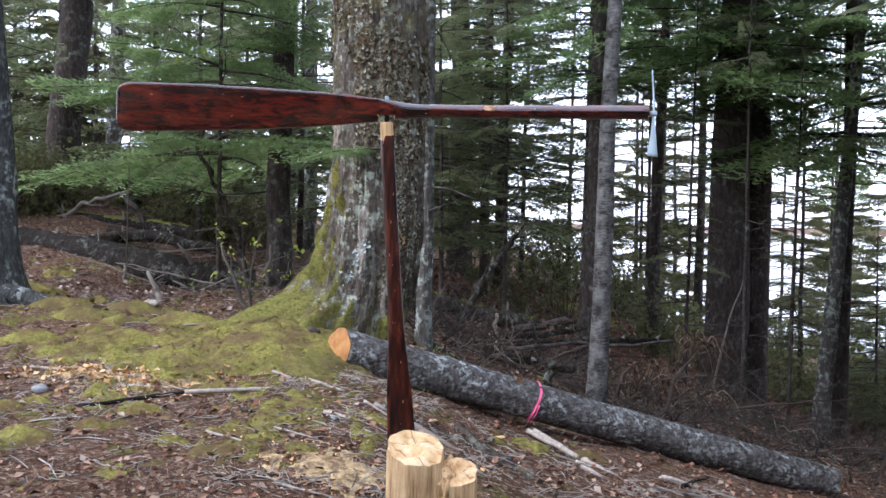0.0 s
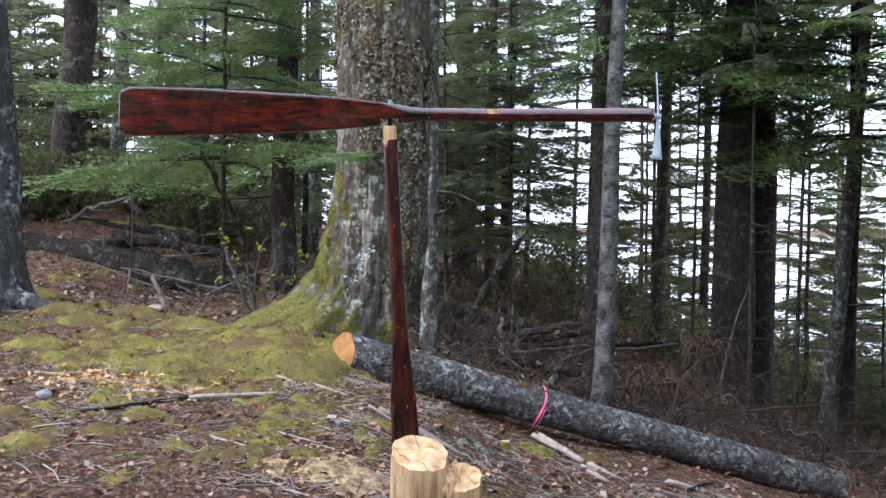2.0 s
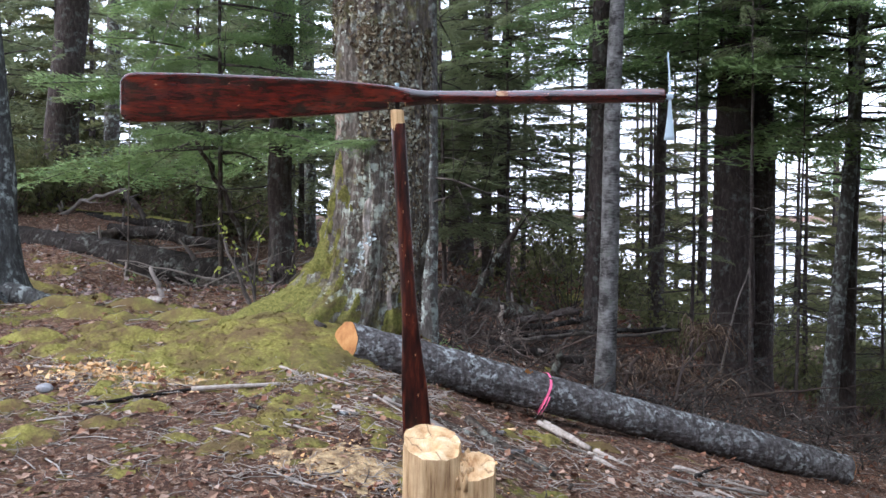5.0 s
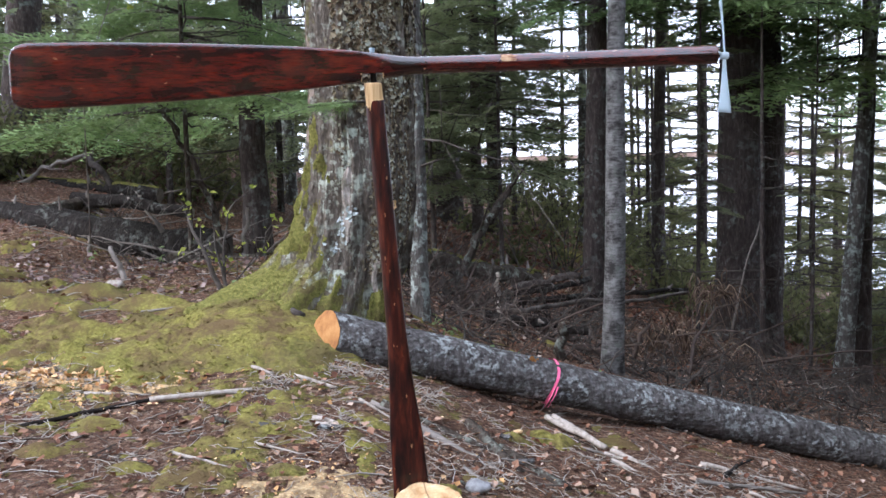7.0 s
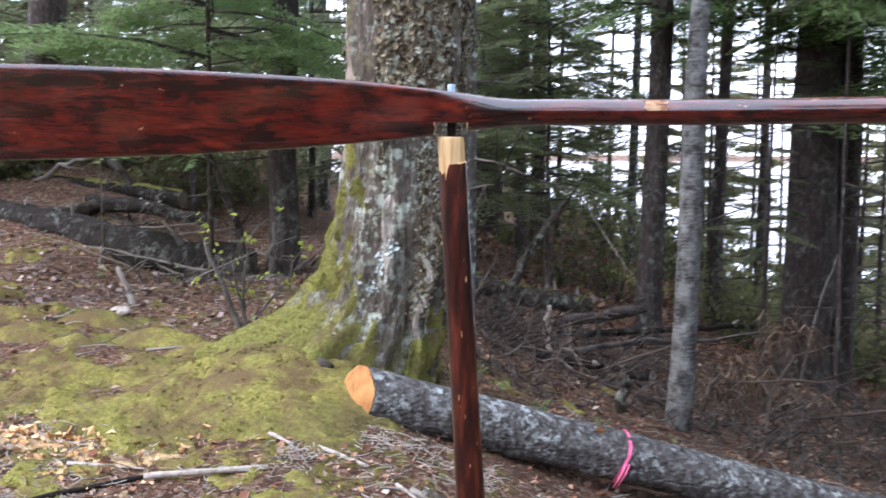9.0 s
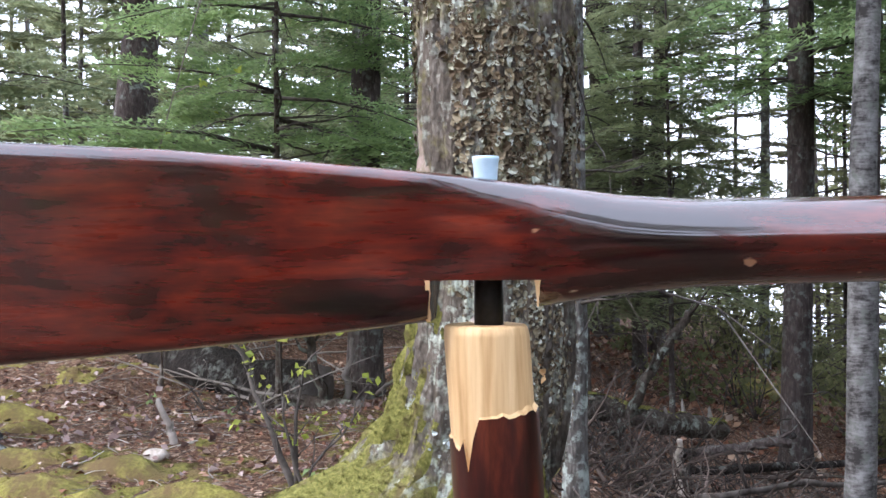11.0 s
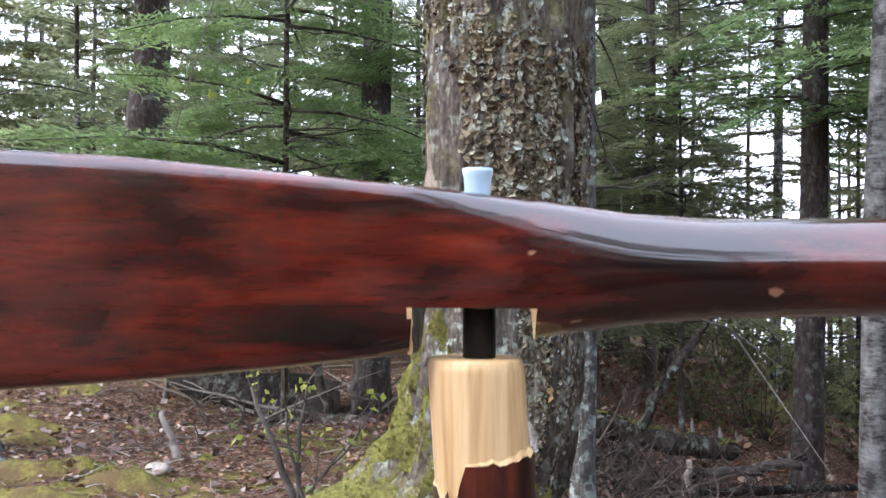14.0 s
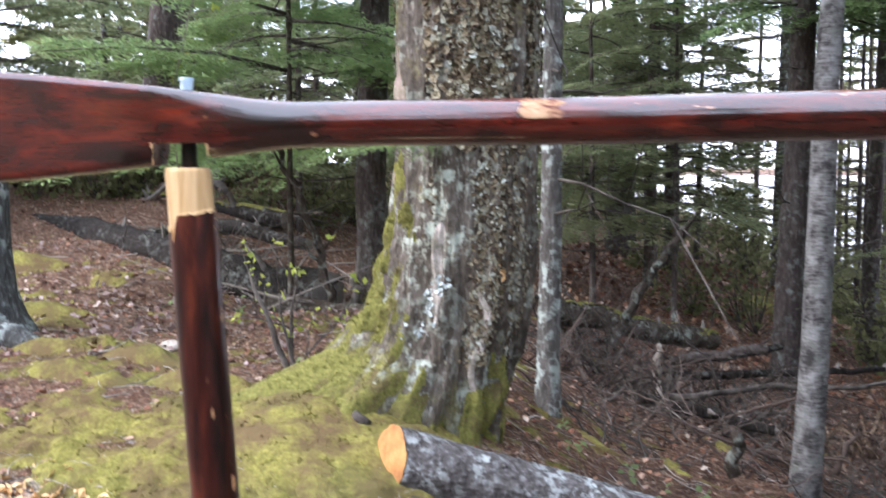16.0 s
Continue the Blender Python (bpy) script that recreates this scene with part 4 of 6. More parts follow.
side_on = (u * (-1 if u[1] > 0 else 1))
frontness = ((V - V.mean(1, keepdims=True)) @ side_on)
V = V + LD * (frontness * 0.48 * np.clip(1 - S / 0.06, 0, 1))[..., None]
g = Geo()
i, j = np.arange(len(s) - 1)[:, None] * NS, np.arange(NS)[None, :]
g.add(V.reshape(-1, 3), np.stack([i + j, i + NS + j, i + NS + (j + 1) % NS, i + (j + 1) % NS], -1).reshape(-1, 4))
part("bark", g, BARK_LOG, log)
for end, nm in ((0, "cut_face"), (len(s) - 1, "far_face")):
    ring = V[end] - LD * (0.004 if end == 0 else -0.004)
    c = ring.mean(0) - LD * (0.02 if end == 0 else -0.01)
    g = Geo()
    mid = (ring * 0.55 + c * 0.45)
    g.add(np.concatenate([ring, mid, [c]]), [(k, (k + 1) % NS, NS + (k + 1) % NS, NS + k) for k in range(NS)] + [(NS + k, NS + (k + 1) % NS, 2 * NS) for k in range(NS)])
    part(nm, g, CUT_ORANGE, log, "fresh orange sawn face")

# knot scar and short limb stubs on the log
c = L0 + LD * 0.33 * np.linalg.norm(L1 - L0)
front_ = u * (-1 if u[1] > 0 else 1)
g = Geo()
n_ = (front_ * 0.45 + w * 0.9) / 1.006
for k in range(9):
    v, f = frond(c + n_ * 0.112 + LD * r.normal(0, 0.02) + front_ * r.normal(0, 0.012), n_, r.uniform(0.012, 0.022), r)
    g.add(v, f)
part("knot_scar", g, CUT_ORANGE, log, "orange scar where a limb was torn off", smooth=False)
for tpos, el in ((0.12, 0.9), (0.45, 1.2), (0.58, 0.6), (0.72, 1.0), (0.86, 0.8)):
    c = L0 + LD * tpos * np.linalg.norm(L1 - L0)
    d_ = front_ * math.cos(el) + w * math.sin(el)
    rr = 0.12 - 0.016 * tpos
    part("limb_stub", Geo().tube([c + d_ * (rr - 0.02), c + d_ * (rr + 0.012), c + d_ * (rr + 0.02)], [0.014, 0.011, 0.004], 7, wobble=0.2), BARK_LOG, log)

# a live twig on the old trunk
g, w2 = Geo(), Geo()
rr_ = np.random.default_rng(5)
bough_at(g, w2, FINE, np.array([-0.38, 6.47, 1.60]), math.radians(203), 0.50, 0.05, rr_, 0.45)
bough_at(g, w2, FINE, np.array([-0.38, 6.47, 1.60]), math.radians(182), 0.30, 0.05, rr_, 0.45)
live = part("live_twig", w2, TWIG, old, "small green twig growing from the trunk")
part("needle_spray", g, NEEDLE_LIGHT, live, smooth=False, kind="stuff")

g = Geo()
tp = 0.368
c = L0 + LD * tp * np.linalg.norm(L1 - L0)
NT = 28
for k in range(NT):
    a = 2 * np.pi * k / NT
    rr = 0.120 - 0.016 * tp + 0.009 + 0.003 * math.sin(5 * a)
    p = c + (u * math.cos(a) + w * math.sin(a)) * rr + LD * 0.012 * math.sin(2 * a)
    g.add([p - LD * 0.008, p + LD * 0.008], np.zeros((0, 3), int))
g.f.append(np.array([(2 * k, 2 * k + 1, (2 * k + 3) % (2 * NT), (2 * k + 2) % (2 * NT)) for k in range(NT)]))
g.mi.append(np.zeros(NT, int))
tape = thing("flagging_tape", tuple(c), "bright pink plastic tape tied round the log", "tape")
part("band", g, PINK, tape)
g = Geo()
front = -u if u[1] > 0 else u
p0 = c + front * 0.122 + w * 0.0
tails = np.array([p0, p0 + front * 0.012 - w * 0.05 - LD * 0.01, p0 + front * 0.006 - w * 0.12 - LD * 0.03])
for off in (0.0, 0.016):
    q = tails + LD * off
    g.tube(q, [0.008, 0.007, 0.004], 4, squash=0.3)
part("knot_tails", g, PINK, tape)

# ---------------------------------------------------------------- stump
stx, sty = -0.055, 3.185
stump = thing("tree_stump", (stx, sty, hz(stx, sty) - 0.03), "fresh-cut pale stump, stepped, with the post fixed behind", "stump")


def stump_block(cx, cy, rad, ztop, sq, seed, cut_x=None, tilt=(0, 0)):
    n = 40
    a = np.linspace(0, 2 * np.pi, n, endpoint=False)
    rr = rad * (1 + 0.08 * vnoise(a * 1.6, a * 0 + seed, 31) + 0.055 * vnoise(a * 5, a * 0 + seed, 32) + 0.02 * vnoise(a * 13, a * 0 + seed, 37))
    px, py = cx + rr * np.cos(a), cy + rr * np.sin(a) * sq
    if cut_x is not None:
        px = np.minimum(px, cut_x + 0.008 * vnoise(py * 60, px * 0, 33))
    z0 = hz(cx, cy) - 0.08
    zs = [z0, z0 + 0.12, z0 + 0.25, ztop - 0.06, ztop - 0.006, ztop]
    grow = [1.22, 1.10, 1.04, 1.0, 1.0, 0.985]
    side, top = Geo(), Geo()
    rows = []
    for z, gr in zip(zs, grow):
        zz = np.full(n, z) + (0 if z < ztop - 0.1 else 1) * (tilt[0] * (px - cx) + tilt[1] * (py - cy))
        gg = gr * (1 + 0.035 * vnoise(a * 9, a * 0 + z * 3, 35) + 0.02 * vnoise(a * 20, a * 0 + z * 9, 36))
        rows.append(np.stack([cx + (px - cx) * gg, cy + (py - cy) * gg, zz], -1))
    V = np.array(rows)
    i, j = np.arange(len(zs) - 1)[:, None] * n, np.arange(n)[None, :]
    side.add(V.reshape(-1, 3), np.stack([i + j, i + (j + 1) % n, i + n + (j + 1) % n, i + n + j], -1).reshape(-1, 4))
    ring = V[-1] + (0, 0, 0.0)
    c = ring.mean(0)
    loops = [ring] + [c + (ring - c) * f + np.stack([0 * a, 0 * a, 0.020 * vnoise(a * 3 + f * 9, a * 0 + seed, 34)], -1) for f in (0.75, 0.5, 0.25)]
    top.add(np.concatenate(loops + [[c]]), [(q * n + k, q * n + (k + 1) % n, (q + 1) * n + (k + 1) % n, (q + 1) * n + k) for q in range(3) for k in range(n)]
            + [(3 * n + k, 3 * n + (k + 1) % n, 4 * n) for k in range(n)])
    return side, top


sd_, tp_ = stump_block(-0.072, 3.19, 0.093, 0.445, 1.0, 1, cut_x=0.010, tilt=(-0.12, 0.36))
main = part("trunk_wood", sd_, PEELED, stump)
part("sawn_top", tp_, CUT, stump, "pale sawn top with growth rings")
sd_, tp_ = stump_block(0.043, 3.18, 0.075, 0.372, 1.0, 2, tilt=(0.05, 0.36))
part("lower_step", sd_, PEELED, stump)
part("sawn_step", tp_, CUT, stump, "lower pale sawn step")
for k in range(11):
    x, y = 0.012 + r.uniform(-0.004, 0.03), 3.11 + 0.15 * k / 10 + r.uniform(-0.01, 0.01)
    h0 = 0.372 + 0.36 * (y - 3.18)
    tip = h0 + r.uniform(0.008, 0.025)
    part("splinter", Geo().tube([(x, y, h0 - 0.03), (x + 0.002, y, h0 + 0.005), (x + r.normal(0, 0.006), y, tip)], [0.011, 0.008, 0.001], 5, wobble=0.3), PEELED, stump)

# ---------------------------------------------------------------- oar wind vane
PX, PY = -0.186, 3.29
vane = thing("wind_vane", (-0.11, 3.32, 0.0), "wind vane made of two varnished red-brown oars", "wind vane")


def lathe(profile, sides=28, squash=None):
    """Rings (x, y, z, rx, ry) joined into a closed skin."""
    g = Geo()
    a = np.linspace(0, 2 * np.pi, sides, endpoint=False)
    V = []
    for x, y, z, rx, ry in profile:
        p = 1.0 if abs(rx - ry) < 0.004 else 0.62
        ca, sa = np.cos(a), np.sin(a)
        V.append(np.stack([x + rx * np.sign(ca) * np.abs(ca) ** p, y + ry * np.sign(sa) * np.abs(sa) ** p, np.full(sides, z)], -1))
    V = np.array(V)
    k = len(profile)
    i, j = np.arange(k - 1)[:, None] * sides, np.arange(sides)[None, :]
    g.add(V.reshape(-1, 3), np.stack([i + j, i + (j + 1) % sides, i + sides + (j + 1) % sides, i + sides + j], -1).reshape(-1, 4))
    for ring, flip in ((0, True), (k - 1, False)):
        ids = ring * sides + np.arange(sides)
        g.f.append((ids[::-1] if flip else ids)[None, :])
        g.mi.append(np.zeros(1, int))
    return g


def post_x(z):
    return -0.186 + (1.464 - z) * 0.063


def post_y(z):
    return 3.29 + (1.464 - z) * 0.02


prof = []
for z, rx, ry in [(-0.10, 0.060, 0.012), (0.2, 0.058, 0.012), (0.48, 0.0445, 0.013), (0.6, 0.041, 0.014), (0.68, 0.034, 0.017), (0.76, 0.028, 0.021), (0.86, 0.0245, 0.0235),
                  (1.0, 0.0225, 0.0225), (1.2, 0.0225, 0.0225), (1.36, 0.0225, 0.0225), (1.403, 0.0225, 0.0225)]:
    prof.append((post_x(z), post_y(z), z, rx, ry))
g = lathe(prof, 48)
g.f.pop(), g.mi.pop()
ring = g.v[0].reshape(len(prof), 48, 3)
a = np.linspace(0, 2 * np.pi, 48, endpoint=False)
edge = 1.4205 + 0.003 * np.cos(a) + 0.0012 * vnoise(a * 9, a * 0, 51) - 0.0085 * smooth01((np.radians(252) - a) / 0.12) - 0.017 * np.exp(-((a - np.radians(241)) / 0.085) ** 2) - 0.008 * np.exp(-((a - np.radians(222)) / 0.12) ** 2)
ring[-1, :, 2] = edge
part("post", g, VARNISH_POST, vane, "dark varnished upright oar")
# sawn ledge where the varnished skin ends
g = Geo()
rim = ring[-1]
mid_ = rim.mean(0)
inner = np.stack([mid_[0] + (rim[:, 0] - mid_[0]) * 0.90, mid_[1] + (rim[:, 1] - mid_[1]) * 0.90, rim[:, 2] + 0.0025], -1)
g.add(np.concatenate([rim, inner]), np.array([(k, (k + 1) % 48, 48 + (k + 1) % 48, 48 + k) for k in range(48)]))
part("saw_ledge", g, BARE, vane, "rough pale ledge round the shaved top", smooth=False)
prof = [(post_x(z), post_y(z), z, r_, r_) for z, r_ in [(1.37, 0.0206), (1.39, 0.0210), (1.42, 0.0212), (1.459, 0.0212), (1.463, 0.0206), (1.464, 0.0195)]]
post_top = part("post_top", lathe(prof, 36), BARE, vane, "bare pale wood where the varnish is shaved off")
prof = [(post_x(1.44), post_y(1.44), z, 0.0073, 0.0073) for z in (1.45, 1.488, 1.505)]
part("bolt", lathe(prof, 20), BLACK, vane, "black pivot bolt")

# horizontal oar, lofted along x: centre height, half height, half thickness
OARS = [(-1.030, 1.4955, 0.042, 0.005), (-1.028, 1.4955, 0.052, 0.007), (-1.022, 1.4955, 0.062, 0.009), (-1.013, 1.4958, 0.0695, 0.0105), (-1.000, 1.496, 0.0745, 0.011), (-0.980, 1.496, 0.0770, 0.0115), (-0.80, 1.498, 0.0735, 0.0125),
        (-0.60, 1.499, 0.066, 0.013), (-0.45, 1.5005, 0.058, 0.014), (-0.34, 1.502, 0.050, 0.0155), (-0.27, 1.502, 0.043, 0.017),
        (-0.2125, 1.5025, 0.0365, 0.0185), (-0.2105, 1.5025, 0.0365, 0.0185), (-0.1615, 1.503, 0.030, 0.0195), (-0.1595, 1.503, 0.030, 0.0195),
        (-0.12, 1.503, 0.0245, 0.020), (-0.085, 1.5035, 0.0215, 0.0205), (0.0, 1.505, 0.0208, 0.0205), (0.15, 1.506, 0.021, 0.021), (0.40, 1.511, 0.022, 0.022), (0.653, 1.5165, 0.0232, 0.023), (0.657, 1.5165, 0.022, 0.022)]


def oar_y(x):
    return 3.29 + 0.06 * (x - PX)


def loft(table, sides=140, notch=None, sub=3):
    a = np.linspace(0, 2 * np.pi, 3601)
    ca, sa = np.cos(a), np.sin(a)
    t = np.array(table)
    V = []
    for x, z, hh, th in t:
        flat = float(smooth01((hh - th - 0.0005) / 0.019))
        yy = th * np.sign(ca) * np.abs(ca) ** (1 - 0.50 * flat)
        zz = z + hh * np.sign(sa) * np.abs(sa) ** (1 - 0.91 * flat)
        # spread the ring's points evenly by length and by bend
        dy, dz = np.diff(yy), np.diff(zz)
        ds = np.hypot(dy, dz)
        turn_ = np.abs(np.diff(np.unwrap(np.arctan2(dz, dy)), prepend=np.arctan2(dz[0], dy[0])))
        way_ = np.concatenate([[0], np.cumsum(ds / ds.sum() + 0.8 * turn_ / turn_.sum())])
        pick = np.linspace(0, way_[-1], sides, endpoint=False)
        yy, zz = np.interp(pick, way_, yy), np.interp(pick, way_, zz)
        if notch and notch[0] < x < notch[1]:
            zz = np.maximum(zz, notch[2])
        V.append(np.stack([np.full(sides, x), oar_y(x) + yy, zz], -1))
    V = np.array(V)
    g = Geo()
    i, j = np.arange(len(t) - 1)[:, None] * sides, np.arange(sides)[None, :]
    g.add(V.reshape(-1, 3), np.stack([i + j, i + sides + j, i + sides + (j + 1) % sides, i + (j + 1) % sides], -1).reshape(-1, 4))
    for ring, flip in ((0, False), (len(t) - 1, True)):
        ids = ring * sides + np.arange(sides)
        g.f.append((ids[::-1] if flip else ids)[None, :])
        g.mi.append(np.zeros(1, int))
    return g


# finer steps along the oar
dense = []
for p, q in zip(OARS[:-1], OARS[1:]):
    n = 1 if q[0] - p[0] < 0.012 else max(2, int((q[0] - p[0]) / 0.02))
    for k in range(n):
        f = k / n
        dense.append(tuple(a_ * (1 - f) + b_ * f for a_, b_ in zip(p, q)))
dense.append(OARS[-1])
g = loft(dense, notch=(-0.2115, -0.1605, 1.4865))
# varnish worn through here and there along the top edge
seg = np.array([d_[0] for d_ in dense[:-1]])
for row in range(len(dense) - 1):
    if float(vnoise(seg[row] * 9, 0.5, 91)) + 0.5 * float(vnoise(seg[row] * 40, 0.5, 92)) > 0.12 and seg[row] < 0.5:
        g.mi[0][row * 140 + 33:row * 140 + 37] = 1
arm = part("oar", g, [VARNISH, BARE], vane, "glossy red-brown oar lying level on the bolt")
prof = [(PX + 0.0005, oar_y(PX), z, r_, r_) for z, r_ in [(1.515, 0.0056), (1.537, 0.0058), (1.543, 0.0062), (1.5455, 0.0068), (1.547, 0.0066), (1.5468, 0.0050), (1.540, 0.0046)]]
part("bushing", lathe(prof, 24), BLUE, vane, "pale blue plastic tube end")

# chipped pale corners of the notch
for cx, wd in ((-0.2122, 0.0010), (-0.1598, 0.0012)):
    bm_v, n = [], 10
    for k in range(n):
        f = k / (n - 1)
        zt = 1.4865 - 0.020 * f if cx < -0.2 else 1.4865 - 0.013 * f
        wj = wd * (1.2 - 0.9 * f if cx > -0.2 else 1.0) * (1 + 0.5 * float(vnoise(f * 6, cx * 50, 93)))
        for e in (-1, 1):
            x = cx + e * wj
            bm_v.append((x, oar_y(x) - 0.0192 + 0.003 * f, zt))
    g = Geo()
    g.add(bm_v, np.array([(2 * k, 2 * k + 1, 2 * k + 3, 2 * k + 2) for k in range(n - 1)]))
    part("chipped_corner", g, BARE, arm, "pale splintered corner of the notch")

# pale scuffs on the oar's shaft and notch
g = Geo()
for cx, w_, h_ in ((0.139, 0.020, 0.5),):
    n = 14
    a = np.linspace(np.radians(185), np.radians(300), 9)
    t = np.linspace(-1, 1, n)
    V = []
    for tt in t:
        for q in a:
            rr = 0.0216
            x = cx + tt * w_ * (1 - 0.5 * abs(q - np.radians(215)) / 1.2) + 0.009 * float(vnoise(q * 9, tt * 2.0, 61))
            V.append((x, oar_y(x) + rr * math.cos(q + 0.0) * 1.0, 1.506 - rr * math.sin(q) * 1.0))
    g.add(V, np.array([(i_ * 9 + j_, i_ * 9 + j_ + 1, i_ * 9 + 10 + j_, i_ * 9 + 9 + j_) for i_ in range(n - 1) for j_ in range(4)]))
part("scuff", g, RUBBED, arm, "pale patch where varnish has rubbed off")

# propeller at the thin end
hubx = 0.672
hy, hzz = oar_y(hubx), 1.513
g = Geo().tube([(0.65, oar_y(0.65), hzz), (0.70, oar_y(0.70), hzz)], 0.0035, 10)
propeller = part("propeller", g, BLACK, vane, "propeller pin")
g = Geo().tube([(0.665, oar_y(0.665), hzz), (0.685, oar_y(0.685), hzz)], 0.009, 16)
part("hub", g, PLASTIC, propeller, "pale plastic hub")
for sgn, nm in ((1, "blade"), (-1, "blade")):
    g = Geo()
    n = 12
    top_, bot_ = [], []
    ang = np.radians(8)
    for k in range(n):
        f = k / (n - 1)
        ln = 0.006 + 0.135 * f
        wd = 0.0035 + 0.0165 * f ** 1.3
        tw = np.radians(18 - 8 * f) if sgn > 0 else np.radians(78 - 10 * f)
        dirv = np.array([-0.03 * f * sgn, math.sin(ang), math.cos(ang)]) * sgn
        ch = np.array([math.sin(tw), math.cos(tw) * math.cos(ang), -math.cos(tw) * math.sin(ang)])
        for e in (-1, -0.33, 0.33, 1):
            p = np.array([hubx + 0.003, hy, hzz]) + dirv * ln + ch * wd * e + np.array([0.004 * (1 - e * e), 0, 0])
            top_.append(p + (0.0006, 0, 0)), bot_.append(p - (0.0006, 0, 0))
    m = len(top_)
    faces = []
    for k in range(n - 1):
        for e in range(3):
            q = k * 4 + e
            faces.append((q, q + 1, q + 5, q + 4))
            faces.append((m + q, m + q + 4, m + q + 5, m + q + 1))
        for e in (0, 3):
            q = k * 4 + e
            faces.append((q, q + 4, m + q + 4, m + q) if e == 0 else (q, m + q, m + q + 4, q + 4))
    for e in range(3):
        q = (n - 1) * 4 + e
        faces.append((q, q + 1, m + q + 1, m + q))
    g.add(top_ + bot_, np.array(faces))
    part(nm, g, PLASTIC, propeller, "milky plastic propeller blade")


# ---------------------------------------------------------------- left bank: near trunk, dead logs, sapling
near_tree = conifer(-3.32, 7.62, 0.20, 13, 4.2, 1.6, (-0.06, 0), BARK_NEAR, NEEDLE, SPARSE, 0.5, 4, 6, 0.9, "stout grey lichen-covered trunk with spreading roots", "spruce_tree", 400, sides=20, flare=0.7)
for x0, y0, x1, y1 in ((-3.25, 7.5, -2.55, 7.3), (-3.3, 7.4, -3.0, 6.8)):
    s = np.linspace(0, 1, 7)
    xs, ys = x0 + (x1 - x0) * s, y0 + (y1 - y0) * s
    g = Geo().tube(np.stack([xs, ys, height(xs, ys) + 0.07 * (1 - s) - 0.02], -1), np.linspace(0.10, 0.02, 7), 10, wobble=0.08)
    part("root", g, BARK_NEAR, near_tree)


def lying(name, a, b, r0, r1, mat, label, category="log", sides=14, group="", lift=0.6, n=12, bend=0.02):
    """A trunk or stick lying on the ground from a to b (x, y), following it loosely."""
    s = np.linspace(0, 1, n)
    xs = a[0] + (b[0] - a[0]) * s + bend * rng.normal(0, 1, n).cumsum() * 0.3
    ys = a[1] + (b[1] - a[1]) * s + bend * rng.normal(0, 1, n).cumsum() * 0.3
    rr = np.linspace(r0, r1, n) * (1 + (0.12 if r0 > 0.06 else 0.08) * rng.uniform(-1, 1, n))
    zs = height(xs, ys, False)
    line = np.polyval(np.polyfit(s, zs, 2), s) + rr * lift
    g = Geo().tube(np.stack([xs, ys, line], -1), rr, sides, wobble=0.16)
    return solo(name, g, mat, (xs[0], ys[0], float(line[0])), label, category, group)


